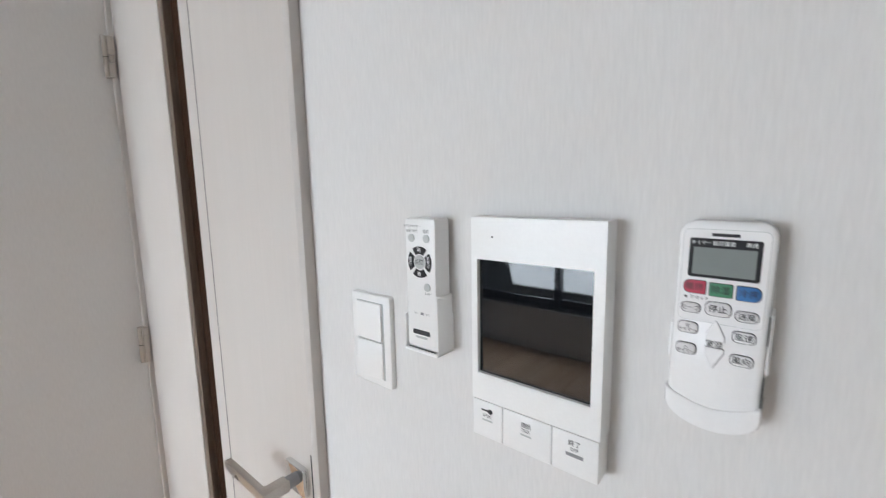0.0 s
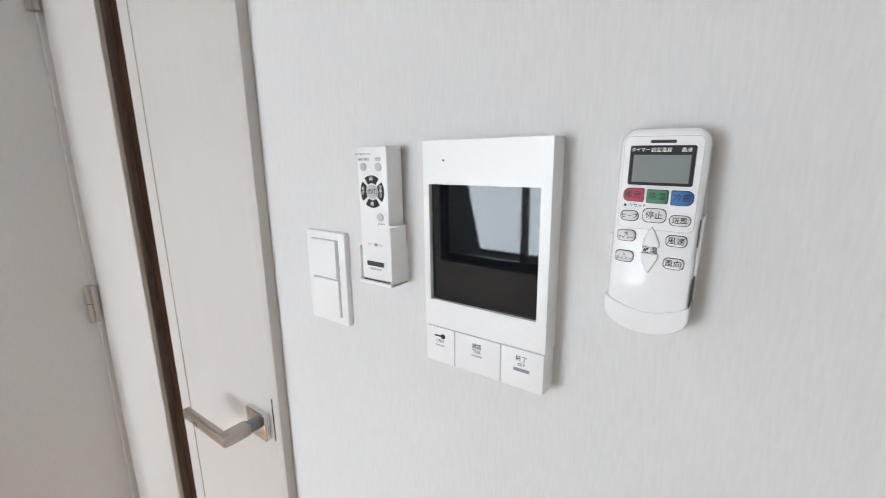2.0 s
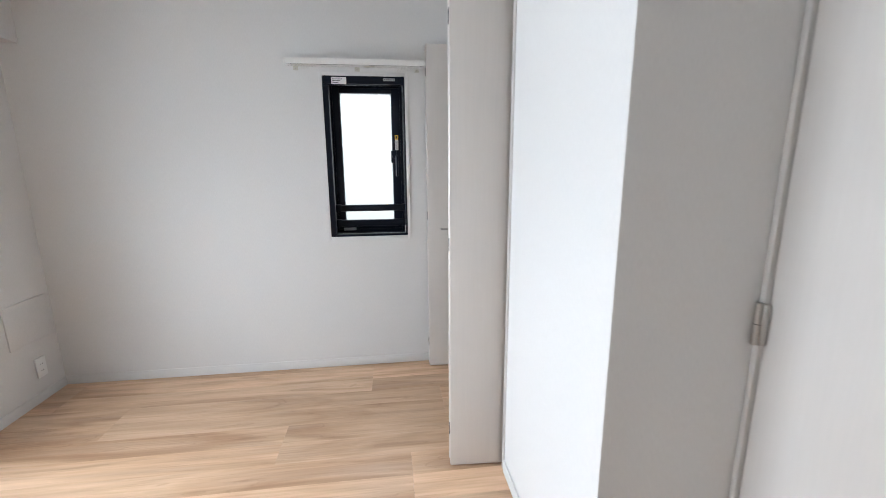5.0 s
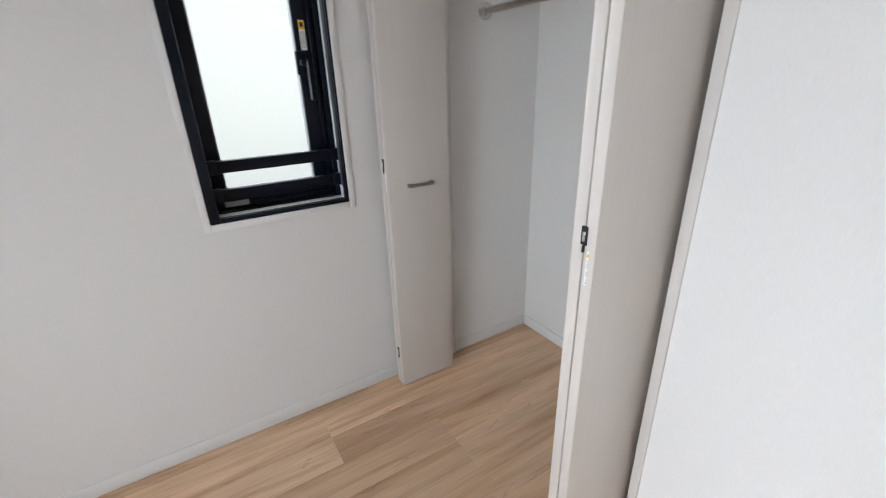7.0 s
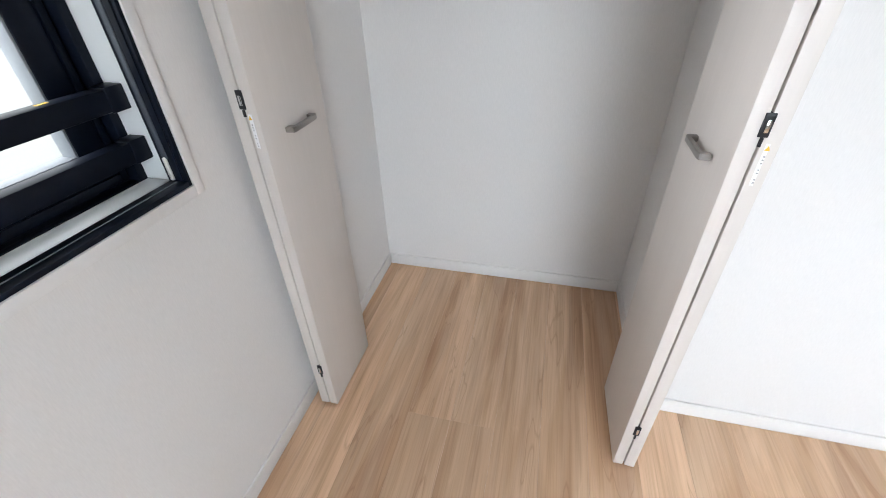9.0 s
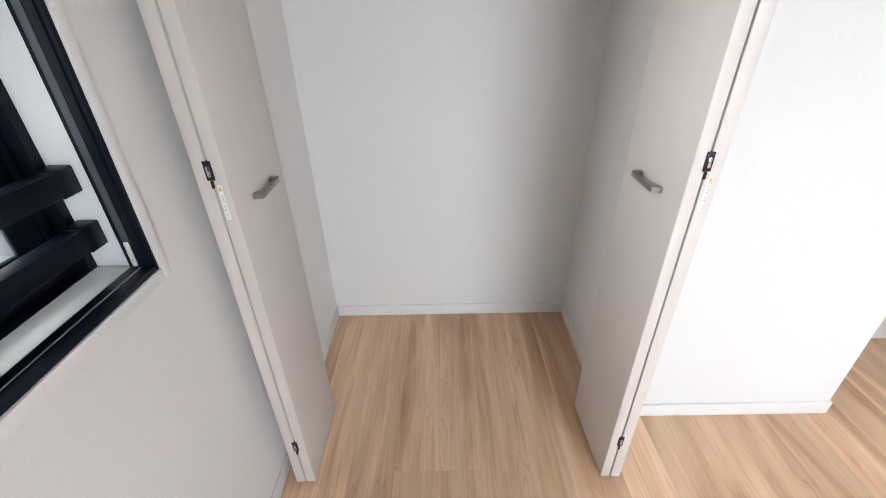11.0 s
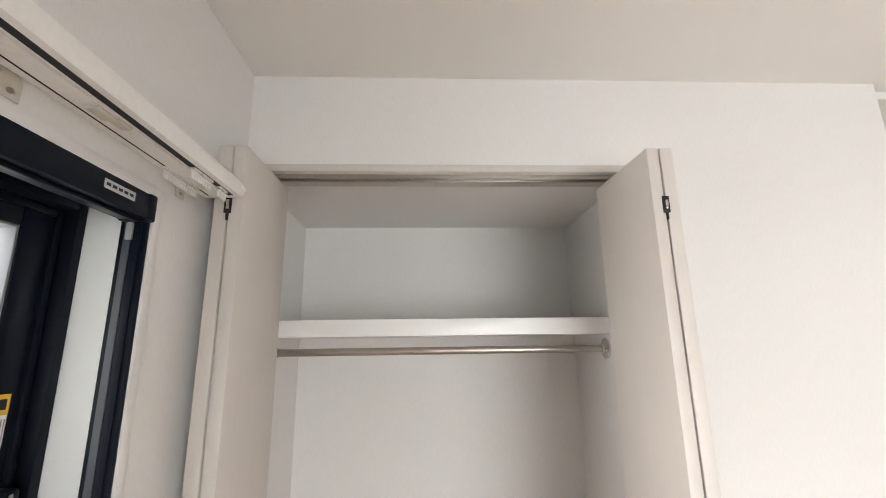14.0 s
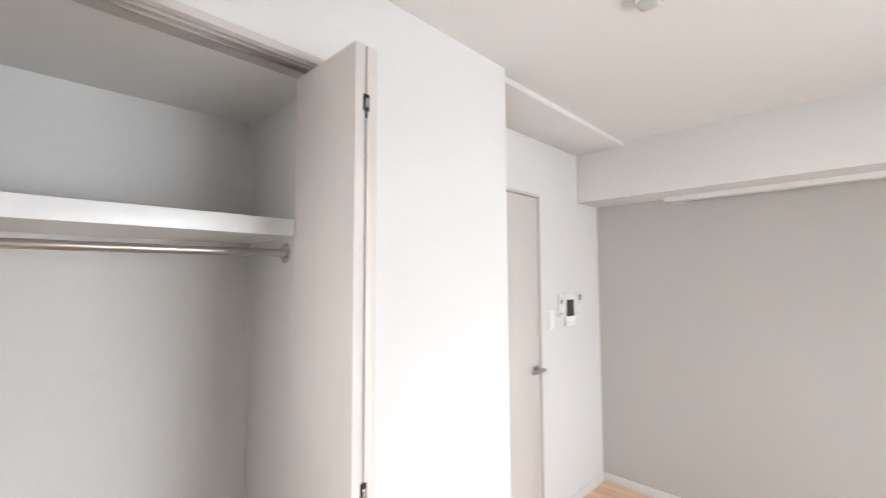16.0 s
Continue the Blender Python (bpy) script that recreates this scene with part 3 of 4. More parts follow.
# ---- curtain rails ----
def curtain_rail(name_label, at, length, turn, clusters):
    """A double rail along local x; local y points away from the wall it hangs on."""
    th = thing("curtain_rail", name_label, "curtain rail", at, turn=turn)
    inner = ((0.029, 0), (0.040, 0), (0.040, 0.010), (0.0445, 0.010), (0.0445, 0), (0.076, 0), (0.076, 0.016), (0.029, 0.016))
    outer = ((0.078, 0.002), (0.083, 0.002), (0.083, 0.014), (0.098, 0.014), (0.098, -0.001), (0.110, -0.001), (0.110, 0.031), (0.098, 0.031), (0.098, 0.020), (0.078, 0.020))
    for profile, slot in ((inner, (0.0402, 0.0443, 0.0006, 0.0098)), (outer, (0.0832, 0.0978, 0.0008, 0.0138))):
        bm = bmesh.new()
        face = bm.faces.new([bm.verts.new((0, y, z)) for y, z in profile])
        grown = bmesh.ops.extrude_face_region(bm, geom=[face])
        bmesh.ops.translate(bm, vec=(length, 0, 0), verts=[v for v in grown["geom"] if isinstance(v, bmesh.types.BMVert)])
        bmesh.ops.recalc_face_normals(bm, faces=bm.faces[:])
        rl = part("rail", bm, RAIL, th, local=True)
        # black fill that paints the shade inside the open groove
        part("slot", rbox(0.002, length - 0.002, *slot), BLACK, rl, local=True)
    for x in (0.0, length):
        c = bmesh.new()
        box(c, x - 0.006, x + 0.006, 0.030, 0.100, -0.001, 0.012, 0.002)
        tube((x - 0.006, 0.098, 0.015), (x + 0.006, 0.098, 0.015), 0.0165, 24, c)
        part("end_cap", c, RAIL, th, local=True)
    for f in (0.05, 0.5, 0.95):
        x = f * length
        c = bmesh.new()
        box(c, x - 0.015, x + 0.015, 0.0, 0.003, -0.018, 0.004, 0.001)
        tube((x, 0.0, 0.004), (x, 0.0032, 0.004), 0.015, 24, c)
        box(c, x - 0.010, x + 0.010, 0.0, 0.090, 0.019, 0.024, 0.001)
        b = part("bracket", c, BRACKET, th, "beige rail bracket", local=True)
        part("screw", tube((x, 0.003, -0.008), (x, 0.006, -0.008), 0.004, 12), STEEL, b, local=True)
    c = bmesh.new()
    box(c, 0.405 * length, 0.405 * length + 0.034, 0.058, 0.076, -0.006, 0.000, 0.001)
    box(c, 0.405 * length - 0.030, 0.405 * length, 0.062, 0.078, -0.004, 0.000, 0.001)
    part("rail_joint", c, BRACKET, th, "beige rail joint clip", local=True)
    for y, x0, n in clusters:
        for k in range(n):
            x = x0 + 0.0088 * k
            c = bmesh.new()
            box(c, x - 0.003, x + 0.003, y - 0.005, y + 0.005, -0.005, 0.0, 0.001)
            bmesh.ops.create_uvsphere(c, u_segments=10, v_segments=6, radius=0.0042, matrix=Matrix.Translation((x, y, -0.010)))
            tube((x, y, -0.022), (x, y, -0.012), 0.0028, 8, c)
            part("glider", c, CLEAR_PLASTIC, th, local=True)
    return th


curtain_rail("white double curtain rail above the small window", (0.0, -0.250, 1.962), 0.808, (0, 0, -90), ((0.0422, 0.055, 13), (0.0905, 0.035, 4), (0.0905, 0.095, 8), (0.0422, 0.70, 5)))
curtain_rail("white double curtain rail under the beam on the grey wall", (XE, -2.45, 2.030), 2.31, (0, 0, 90), ((0.0905, 2.23, 6), (0.0422, 2.20, 6)))

# ---- interior door ----
frame_y = 0.365
bm = bmesh.new()
box(bm, XC + 0.001, DX0 - 0.002, frame_y, YD + 0.12, 0, DZ + 0.024, 0.0015)
box(bm, DX1 + 0.003, DX1 + 0.019, frame_y, YD + 0.12, 0, DZ + 0.024, 0.0015)
box(bm, DX0 - 0.002, DX1 + 0.003, frame_y, YD + 0.12, DZ + 0.004, DZ + 0.024, 0.0015)
structure("trim_door", bm, TRIM, "off-white laminate door frame", "door frame")
door = structure("door_1", rbox(DX0 + 0.001, DX1 - 0.001, 0.398, 0.402, 0.006, DZ - 0.001), DOOR, "off-white laminate interior door, closed, with a narrow smoked glass slit", "door")
G0, G1 = 2.290, 2.399
for x0, x1 in ((DX0 + 0.002, G0), (G1, DX1)):
    part("stile", rbox(x0, x1, 0.375, 0.408, 0.006, DZ, bevel=0.0012), DOOR, door)
slit = part("glass_slit", rbox(G0 + 0.018, G1 - 0.002, 0.392, 0.396, 0.008, DZ - 0.002), BROWN_GLASS, door, "tall narrow smoked glass pane")
part("slit_bead", rbox(G0 + 0.0005, G0 + 0.024, 0.3765, 0.398, 0.008, DZ - 0.002, bevel=0.001), BROWN, slit, "dark wooden bead")
# no groove is cut; a dark strip paints its shade line
part("groove_shade", rbox(G1 + 0.046, G1 + 0.0475, 0.3744, 0.376, 0.01, DZ - 0.002), SLOT, door)
part("latch_slot", rbox(DX1 - 0.018, DX1 - 0.0155, 0.3744, 0.377, 0.942, 1.018), BLACK, door)
for z in (1.788, 1.024, 0.249):
    bm = tube((DX0 - 0.003, frame_y - 0.010, z - 0.051), (DX0 - 0.003, frame_y - 0.010, z + 0.051), 0.0075, 20)
    box(bm, DX0 - 0.016, DX0 + 0.012, frame_y - 0.008, frame_y + 0.004, z - 0.05, z + 0.05, 0.001)
    h = part("hinge", bm, STEEL, door, "satin nickel hinge")
    part("pin_joint", tube((DX0 - 0.003, frame_y - 0.010, z - 0.001), (DX0 - 0.003, frame_y - 0.010, z + 0.001), 0.0079, 20), SLOT, h)
rose = part("rose", rbox(2.697, 2.753, 0.364, 0.3755, 0.940, 0.990, bevel=0.003), CHROME, door, "square nickel rose")
neck = part("neck", tube((2.733, 0.366, 0.971), (2.733, 0.345, 0.971), 0.0105, 24), GREY_INK, rose, "dark lever neck")
bm = bmesh.new()
box(bm, 2.722, 2.744, 0.309, 0.347, 0.9625, 0.9805, 0.002)
box(bm, 2.604, 2.7435, 0.303, 0.3155, 0.963, 0.980, 0.0025)
part("lever", bm, STEEL, rose, "flat satin nickel lever")

# ---- wall fittings beside the door: local x along the wall, y up, z into the room ----
NORTH = (90, 0, 0)
sw = thing("light_switch", "white wide rocker light switch plate, lower rocker pressed", "light switch", (2.927, YD + 0.002, 1.249), turn=NORTH)
plate = part("plate", prism(rounded(-0.036, 0.036, -0.059, 0.059, 0.003), 0, 0.009, 0.0015), PLASTIC, sw, local=True)
part("inner_frame", prism(rounded(-0.0245, 0.0245, -0.0495, 0.0495, 0.001), 0.009, 0.0098, 0.0003), GREY_KEY, sw, local=True)
rk = rbox(-0.0235, 0.0225, 0.001, 0.0488, 0.006, 0.0125, bevel=0.0008)
part("rocker", rk, PLASTIC, sw, local=True)
rk = bmesh.new()
box(rk, -0.0235, 0.0225, -0.0488, -0.001, 0.005, 0.0125, 0.0008, turn=Matrix.Rotation(radians(2.5), 4, "Y"))
part("rocker", rk, PLASTIC, sw, local=True)

lr = thing("light_remote", "white ceiling-light remote standing in its wall holder", "remote control", (3.033, YD + 0.003, 1.335), turn=NORTH)
part("body", prism(rounded(-0.021, 0.021, -0.068, 0.072, 0.003), 0.006, 0.028, 0.002), PLASTIC, lr, local=True)
bm = prism(rounded(-0.0235, 0.0235, -0.0725, -0.030, 0.002), 0.0, 0.005)
prism(rounded(-0.0235, -0.0213, -0.0725, -0.032, 0.0008), 0.005, 0.030, 0.001, bm=bm)
prism(rounded(0.0213, 0.0235, -0.0725, -0.008, (0.001, 0.001, 0.0012, 0.0012)), 0.005, 0.029, 0.001, bm=bm)
prism(rounded(-0.0235, 0.0235, -0.0725, -0.0690, 0.001), 0.005, 0.031, 0.001, bm=bm)
part("holder", bm, PLASTIC, lr, "white wall holder", local=True)
# dark strip painting the shade between remote and holder rim
part("gap_shade", rbox(-0.019, 0.019, -0.0689, -0.0678, 0.0282, 0.0286), SLOT, lr, local=True)
Z = 0.0281
for x, y in ((-0.0115, 0.0515), (0.0095, 0.0515), (0.0095, 0.0005)):
    part("button", tube((x, y, Z - 0.002), (x, y, Z + 0.0008), 0.0042, 24), GREY_KEY, lr, "small round grey button", local=True)
for q in range(4):
    bm = bmesh.new()
    arc = [radians(90 * q + 45 + 9 + (72 * k / 10)) for k in range(11)]
    ring_pts = [(0.0165 * math.cos(a), 0.0165 * math.sin(a)) for a in arc] + [(0.0088 * math.cos(a), 0.0088 * math.sin(a)) for a in reversed(arc)]
    prism([(x - 0.0005, y + 0.0265) for x, y in ring_pts], Z - 0.002, Z + 0.0008, 0.0003, 1, bm)
    part("ring_button", bm, BLACK, lr, "black ring segment button", local=True)
part("centre_button", tube((-0.0005, 0.0265, Z - 0.002), (-0.0005, 0.0265, Z + 0.001), 0.0072, 32), GREY_KEY, lr, "grey round centre button", local=True)
ZT = Z + 0.0012
lettering("点灯", 0.0062, INK, lr, -0.0005, 0.0265, ZT)
lettering("明", 0.0052, WHITE_INK, lr, -0.0005, 0.0392, ZT)
lettering("暗", 0.0052, WHITE_INK, lr, -0.0005, 0.0138, ZT)
lettering("消\n灯", 0.0048, WHITE_INK, lr, -0.0132, 0.0268, ZT)
lettering("常\n夜\n灯", 0.0042, WHITE_INK, lr, 0.0123, 0.0272, ZT)
lettering("60分 30分", 0.0038, INK, lr, -0.0105, 0.0590, Z + 0.0003)
lettering("全灯", 0.0042, INK, lr, 0.0095, 0.0588, Z + 0.0003)
lettering("おやすみタイマー", 0.0030, INK, lr, -0.0105, 0.0640, Z + 0.0003)
lettering("メモリ", 0.0036, INK, lr, 0.0105, -0.0068, Z + 0.0003)
lettering("CH1", 0.0028, GREY_INK, lr, -0.0075, -0.0290, Z + 0.0003)
lettering("CH2", 0.0028, GREY_INK, lr, 0.0085, -0.0290, Z + 0.0003)
part("selector", rbox(-0.0005, 0.0035, -0.0303, -0.0277, Z - 0.001, Z + 0.0006), GREY_INK, lr, local=True)
part("maker_mark", rbox(-0.0125, 0.0115, -0.0525, -0.0475, Z - 0.001, Z + 0.0004), INK, lr, "plain dark maker's mark", local=True)
part("model_mark", rbox(-0.0085, 0.0075, -0.0568, -0.0545, Z - 0.001, Z + 0.0003), GREY_KEY, lr, local=True)

ic = thing("intercom", "white wall intercom with a dark screen and three keys", "intercom", (3.160, YD + 0.004, 1.302), turn=NORTH)
W, H = 0.063, 0.108
part("back_box", prism(rounded(-W + 0.003, W - 0.003, -H + 0.003, H - 0.003, 0.002), 0, 0.0165), PLASTIC, ic, local=True)
SX0, SX1, SY0, SY1 = -0.0565, 0.0540, -0.0440, 0.0690
bm = bmesh.new()
for a in ((-W, SX0, -0.070, H), (SX1, W, -0.070, H), (SX0, SX1, SY1, H), (SX0, SX1, -0.070, SY0)):
    box(bm, *a, 0.004, 0.026)
part("front_frame", bm, PLASTIC, ic, "white front frame", local=True)
part("screen", rbox(SX0 - 0.001, SX1 + 0.001, SY0 - 0.001, SY1 + 0.001, 0.0165, 0.0215), SCREEN, ic, "glossy dark glass screen", local=True)
part("screen_sill", rbox(SX0, SX1, SY0 - 0.0008, SY0 + 0.0012, 0.0215, 0.0255), PLASTIC, ic, local=True)
KX = (-W + 0.0003, -0.0285, 0.0215, W - 0.0003)
for n in range(3):
    k = part("key", rbox(KX[n] + 0.0004, KX[n + 1] - 0.0004, -H, -0.0708, 0.004, 0.0262, bevel=0.0006), PLASTIC, ic, "white push key", local=True)
    cx = (KX[n] + KX[n + 1]) / 2
    if n == 0:
        bm = rbox(cx - 0.0065, cx + 0.002, -0.0805, -0.0790, 0.0262, 0.0265)
        tube((cx + 0.0035, -0.0798, 0.0262), (cx + 0.0035, -0.0798, 0.0265), 0.0026, 16, bm)
        part("key_symbol", bm, INK, k, local=True)
        lettering("OPEN", 0.0042, INK, k, cx, -0.0850, 0.0266, squeeze=0.85)
        part("bar_mark", rbox(cx - 0.0055, cx + 0.0055, -0.0905, -0.0890, 0.0262, 0.0265), GREY_KEY, k, local=True)
    elif n == 1:
        lettering("通話", 0.0052, INK, k, cx, -0.0800, 0.0266)
        lettering("TALK", 0.0042, INK, k, cx, -0.0850, 0.0266, squeeze=0.85)
        part("bar_mark", rbox(cx - 0.0055, cx + 0.0055, -0.0905, -0.0890, 0.0262, 0.0265), GREY_KEY, k, local=True)
    else:
        lettering("終了", 0.0056, INK, k, cx, -0.0795, 0.0266)
        lettering("OFF", 0.0044, INK, k, cx, -0.0848, 0.0266, squeeze=0.9)
        part("plate_mark", rbox(cx - 0.0075, cx + 0.0075, -0.0915, -0.0885, 0.0262, 0.0265), GREY_INK, k, local=True)
part("microphone_hole", tube((-0.0395, 0.0905, 0.0258), (-0.0395, 0.0905, 0.0263), 0.0009, 12), BLACK, ic, local=True)

ar = thing("air_conditioner_remote", "glossy white air-conditioner remote in its wall holder", "remote control", (3.2955, YD + 0.003, 1.342), turn=(90, 1.0, 0))
part("body", prism(rounded(-0.0265, 0.0265, -0.062, 0.070, (0.002, 0.002, 0.010, 0.010)), 0.006, 0.0245, 0.004, 3), GLOSSY, ar, local=True)
bow = [(0.0277 * math.cos(radians(a)), -0.056 + 0.0165 * math.sin(radians(a))) for a in range(186, 355, 12)]
part("holder_cup", prism(bow + [(0.0277, -0.0470), (0.020, -0.0510), (0.010, -0.0545), (0, -0.0560), (-0.010, -0.0545), (-0.020, -0.0510), (-0.0277, -0.0470)], 0.0, 0.0258, 0.0018, 2), GLOSSY, ar, "rounded white holder cup", local=True)
part("holder_back", prism(rounded(-0.0275, 0.0275, -0.055, 0.030, 0.004), 0.0, 0.0055), PLASTIC, ar, local=True)
for x0, x1, top in ((-0.0284, -0.0264, -0.002), (0.0264, 0.0284, 0.014)):
    part("holder_wing", prism(rounded(x0, x1, -0.026, top, 0.0008), 0.0, 0.0215, 0.001), GLOSSY, ar, local=True)
# dark strips painting the shade beside the remote, inside its holder
for x0, x1, y0, y1 in ((0.0262, 0.0268, -0.052, -0.028), (0.0262, 0.0268, -0.006, 0.012)):
    part("gap_shade", rbox(x0, x1, y0, y1, 0.004, 0.0236), SLOT, ar, local=True)
Z = 0.0246
part("face_panel", prism(rounded(-0.0235, 0.0235, 0.003, 0.065, 0.004), Z - 0.001, Z + 0.0001), GREY_KEY, ar, local=True)
part("face_plate", prism(rounded(-0.0232, 0.0232, 0.0033, 0.0647, 0.0038), Z - 0.001, Z + 0.0003), GLOSSY, ar, local=True)
part("display_frame", prism(rounded(-0.0195, 0.0195, 0.0330, 0.0590, 0.0015), Z - 0.001, Z + 0.0006), BLACK, ar, "black display surround", local=True)
part("display", rbox(-0.0170, 0.0170, 0.0350, 0.0530, Z, Z + 0.0009), LCD, ar, "grey blank LCD", local=True)
part("maker_mark", rbox(-0.0075, 0.0075, 0.0605, 0.0625, Z, Z + 0.0005), INK, ar, "plain dark maker's mark", local=True)
ZT = Z + 0.0011
lettering("タイマー", 0.0029, WHITE_INK, ar, -0.0130, 0.0560, ZT)
lettering("設定温度", 0.0031, WHITE_INK, ar, -0.0005, 0.0560, ZT)
lettering("風速", 0.0031, WHITE_INK, ar, 0.0140, 0.0560, ZT)


def remote_key(outline, colour, text, size, cx, cy, name):
    k = part("key", prism(outline, Z - 0.001, Z + 0.0016, 0.0006, 2), colour, ar, name, local=True)
    lettering(text, size, INK, k, cx, cy, Z + 0.0019)


def rimmed(x0, x1, y0, y1, r, colour, text, size, name):
    part("key_rim", prism(rounded(x0 - 0.0004, x1 + 0.0004, y0 - 0.0004, y1 + 0.0004, r), Z - 0.001, Z + 0.0005), INK, ar, local=True)
    remote_key(rounded(x0, x1, y0, y1, r), colour, text, size, (x0 + x1) / 2, (y0 + y1) / 2, name)


rimmed(-0.0210, -0.0085, 0.0220, 0.0305, (0.004, 0.001, 0.001, 0.004), RED, "暖房", 0.0054, "red heating key")
rimmed(-0.0062, 0.0062, 0.0215, 0.0300, 0.001, GREEN, "除湿", 0.0054, "green drying key")
rimmed(0.0085, 0.0210, 0.0210, 0.0300, (0.001, 0.004, 0.004, 0.001), BLUE, "冷房", 0.0054, "blue cooling key")
rimmed(-0.0215, -0.0105, 0.0085, 0.0150, 0.0032, PALE_KEY, "セーブ", 0.0037, "pale oval key")
rimmed(-0.0075, 0.0065, 0.0085, 0.0175, 0.0035, PALE_KEY, "停止", 0.0053, "pale stop key")
rimmed(0.0090, 0.0210, 0.0075, 0.0140, 0.0032, PALE_KEY, "送風", 0.0046, "pale oval key")
rimmed(-0.0225, -0.0110, -0.0060, 0.0015, 0.0030, PALE_KEY, "切\nタイマー", 0.0027, "pale timer key")
rimmed(-0.0225, -0.0110, -0.0210, -0.0135, 0.0030, PALE_KEY, "入\nタイマー", 0.0027, "pale timer key")
rimmed(0.0085, 0.0205, -0.0065, 0.0005, 0.0030, GLOSSY, "風速", 0.0052, "white fan key")
rimmed(0.0085, 0.0205, -0.0220, -0.0150, 0.0030, GLOSSY, "風向", 0.0052, "white louvre key")
lettering("リセット", 0.0028, INK, ar, -0.0115, 0.0190, Z + 0.0005)
part("reset_hole", tube((-0.0195, 0.0190, Z), (-0.0195, 0.0190, Z + 0.0005), 0.0009, 12), INK, ar, local=True)
for s, y in ((1, -0.0085), (-1, -0.0135)):
    pts = [(-0.0060, y), (0.0045, y), (0.0045, y + s * 0.003), (-0.0005, y + s * 0.0135), (-0.0015, y + s * 0.0135), (-0.0060, y + s * 0.004)]
    part("key_rim", prism([(px * 1.03 + 0.0002, py + (0.0003 * s if py != y else -0.0001 * s)) for px, py in pts], Z - 0.001, Z + 0.0003), GREY_INK, ar, local=True)
    part("arrow_key", prism(pts, Z - 0.001, Z + 0.0012, 0.0004, 1), GLOSSY, ar, "white arrow key", local=True)
lettering("室温", 0.0050, INK, ar, -0.0008, -0.0110, Z + 0.0016)

# ---- balcony side ----
win2 = structure("window_2", rbox(BX0, BX1, YS - 0.13, YS - 0.02, BZ0, BZ0 + 0.018, bevel=0.002), SASH, "wide balcony sliding window with dark frames", "window")
bm = bmesh.new()
box(bm, BX0, BX0 + 0.04, YS - 0.13, YS - 0.02, BZ0 + 0.018, BZ1)
box(bm, BX1 - 0.04, BX1, YS - 0.13, YS - 0.02, BZ0 + 0.018, BZ1)
box(bm, BX0 + 0.04, BX1 - 0.04, YS - 0.13, YS - 0.02, BZ1 - 0.04, BZ1)
part("window_frame", bm, SASH, win2)
for x0, x1, y in ((BX0 + 0.04, 1.835, YS - 0.06), (1.785, BX1 - 0.04, YS - 0.10)):
    bm = bmesh.new()
    box(bm, x0, x0 + 0.05, y - 0.015, y + 0.015, BZ0 + 0.018, BZ1 - 0.04)
    box(bm, x1 - 0.05, x1, y - 0.015, y + 0.015, BZ0 + 0.018, BZ1 - 0.04)
    box(bm, x0 + 0.05, x1 - 0.05, y - 0.015, y + 0.015, BZ0 + 0.018, BZ0 + 0.09)
    box(bm, x0 + 0.05, x1 - 0.05, y - 0.015, y + 0.015, BZ1 - 0.09, BZ1 - 0.04)
    s = part("sash", bm, SASH, win2)
    p = part("pane", rbox(x0 + 0.05, x1 - 0.05, y - 0.003, y + 0.003, BZ0 + 0.09, BZ1 - 0.09), GLASS, s, "clear glass pane")
    p.visible_shadow = False
structure("balcony_floor", rbox(-0.2, XE + 0.2, -4.0, YS - 0.16, -0.2, -0.05), CONCRETE, "grey concrete balcony slab", "floor")
structure("ground", rbox(-400, 400, -400, 400, -8.2, -8.0), GROUND, "dull green and grey ground far below", "ground")

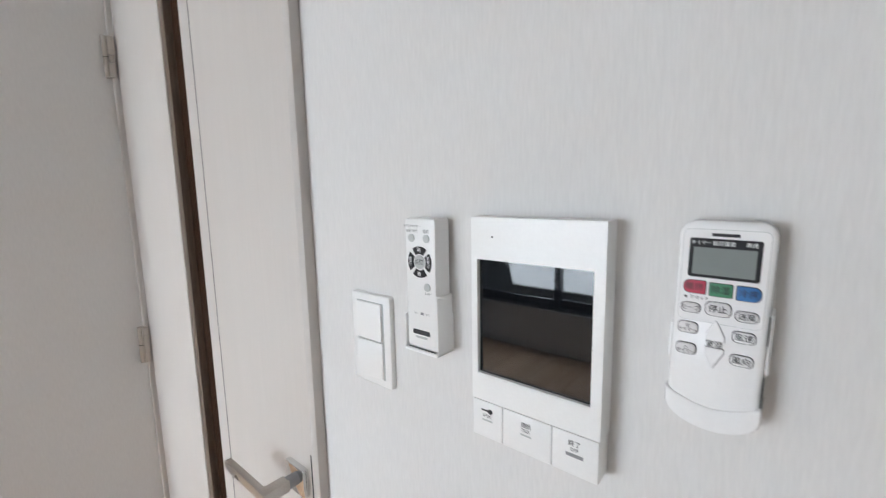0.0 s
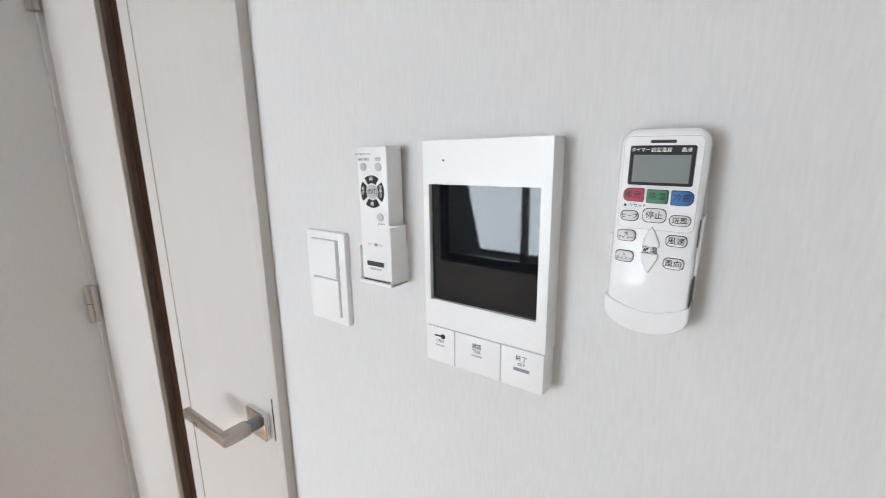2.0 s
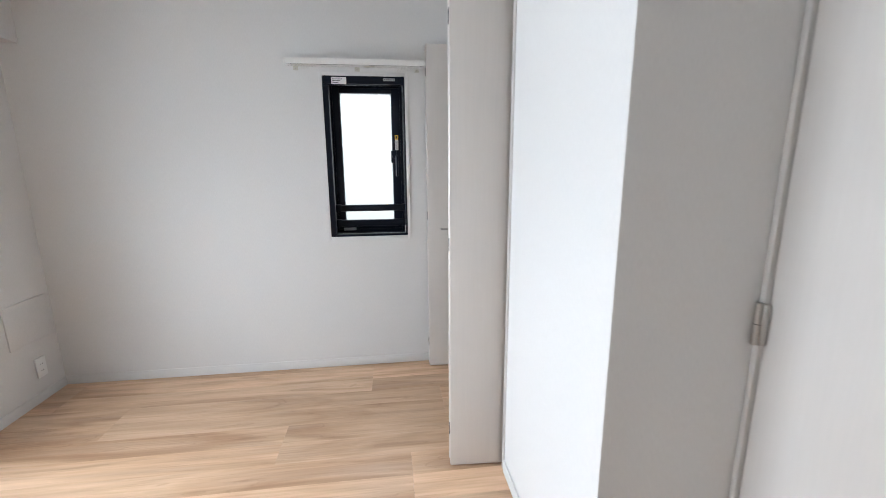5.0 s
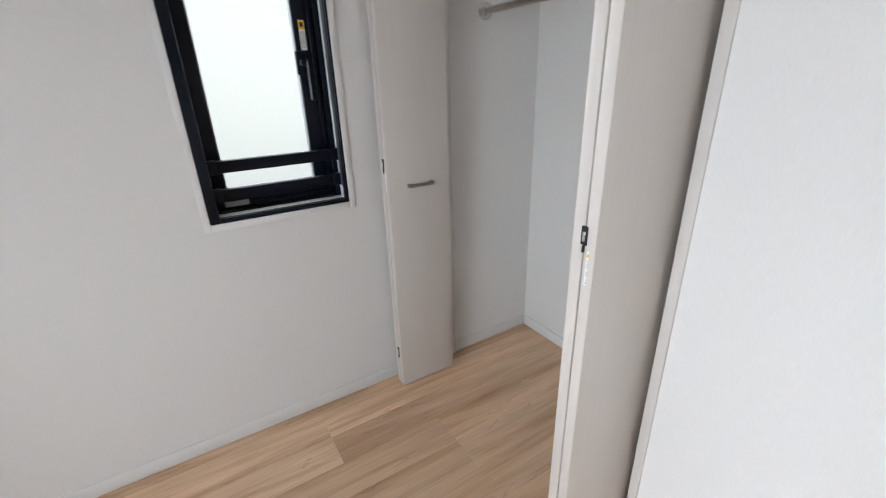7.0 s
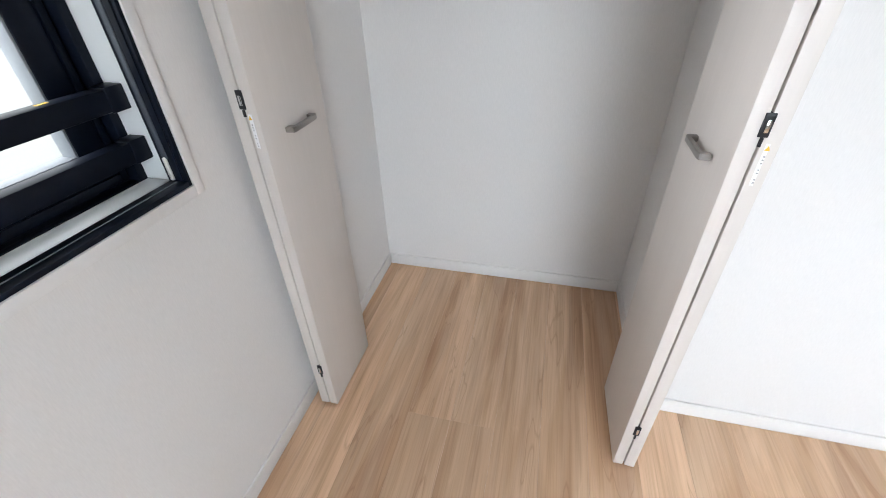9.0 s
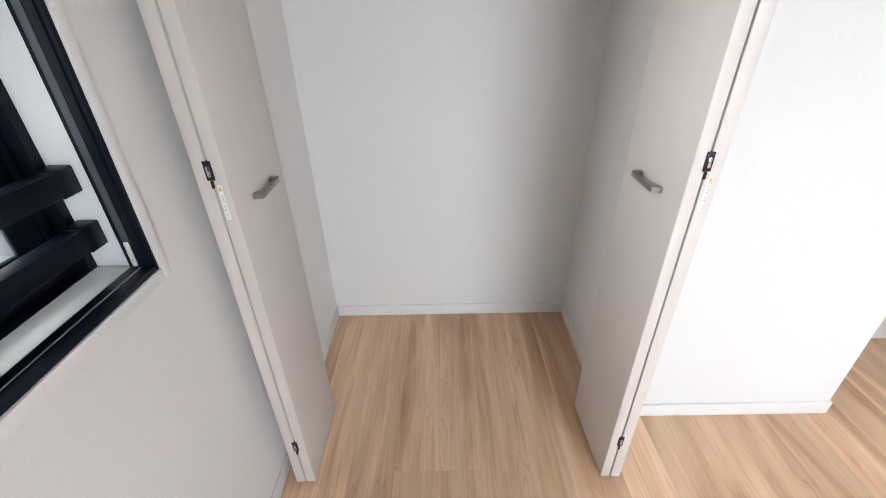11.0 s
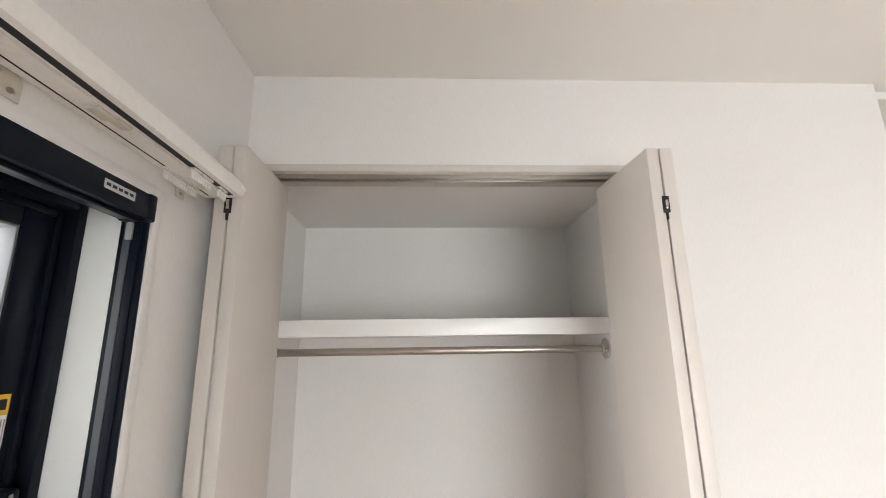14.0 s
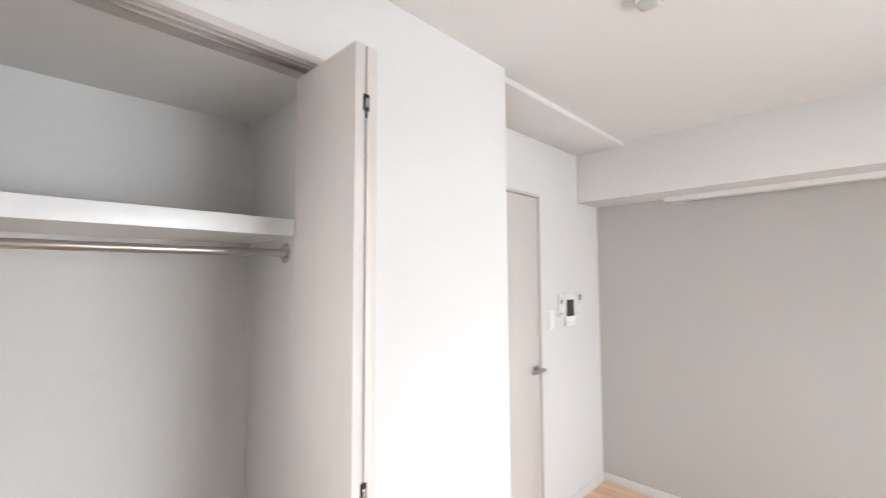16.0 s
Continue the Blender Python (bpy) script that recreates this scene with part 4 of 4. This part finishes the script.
panel = thing("access_panel", "flat white inspection panel low on the wall", "access panel", (0.185, YS, 0.50))
part("cover", rbox(0.035, 0.335, YS, YS + 0.010, 0.375, 0.628, bevel=0.003), WALL, panel)
vent = thing("air_vent", "small round white air vent high on the beam", "air vent", (0.15, -2.49, 2.372))
part("collar", tube((0.15, -2.4905, 2.372), (0.15, -2.478, 2.372), 0.055, 32), PLASTIC, vent)
part("cap", tube((0.15, -2.478, 2.372), (0.15, -2.452, 2.372), 0.046, 32, r2=0.040), PLASTIC, vent)
outlet = thing("wall_outlet", "white double socket plate low on the wall", "outlet", (0.165, YS, 0.2))
part("plate", rbox(0.130, 0.200, YS, YS + 0.009, 0.145, 0.265, bevel=0.002), PLASTIC, outlet)
for z in (0.185, 0.225):
    for x in (0.157, 0.170):
        part("slot", rbox(x, x + 0.002, YS + 0.0085, YS + 0.0095, z - 0.004, z + 0.004), BLACK, outlet)
lamp = thing("ceiling_socket", "small grey ceiling lamp socket", "ceiling fitting", (1.88, -0.60, HC))
part("base", rbox(1.83, 1.925, -0.64, -0.57, HC - 0.022, HC, bevel=0.004), PALE_KEY, lamp)
part("socket", rbox(1.845, 1.91, -0.63, -0.58, HC - 0.032, HC - 0.021, bevel=0.003), GREY_KEY, lamp)

# ---- floor boards ----
floor = structure("floor", rbox(-WT, XE + 0.16, YS - 0.16, CB + 0.12, -0.12, -0.0065), SLAB, "pale oak laminate floor in long boards", "floor")
BOARDS = {}


def board(x0, x1, y0, y1):
    w, d = round(x1 - x0 - 0.0004, 4), round(y1 - y0 - 0.0004, 4)
    if w < 0.004 or d < 0.004:
        return
    if (w, d) not in BOARDS:
        bm = rbox(-w / 2, w / 2, -d / 2, d / 2, -0.0065, 0.0)
        rim = [e for e in bm.edges if all(v.co.z > -0.001 for v in e.verts)]
        bmesh.ops.bevel(bm, geom=rim, offset=0.0003, segments=1, affect="EDGES")
        BOARDS[w, d] = mesh_of("plank", bm, OAK, smooth=False)
    ob = new("plank", BOARDS[w, d])
    ob.location = ((x0 + x1) / 2, (y0 + y1) / 2, 0)
    ob.parent = floor


JOINTS = (-0.63, -0.205, -1.066, -0.42, -1.5, -0.85)
LONG = 1.818
for k in range(-1, 25):
    xa, xb = 0.06 + 0.15 * k, 0.21 + 0.15 * k
    xa, xb = max(xa, 0.0), min(xb, XE)
    if xb <= xa:
        continue
    top = CB if xb <= CR + 0.01 else (YD if xa >= XC - 0.01 else 0.10)
    if xa < CR < xb:
        top = CB
    y = JOINTS[(k // 2) % 6] + 2 * LONG
    while y > YS:
        lo, hi = max(y - LONG, YS), min(y, top)
        if hi > lo:
            board(xa, xb, lo, hi)
        y -= LONG
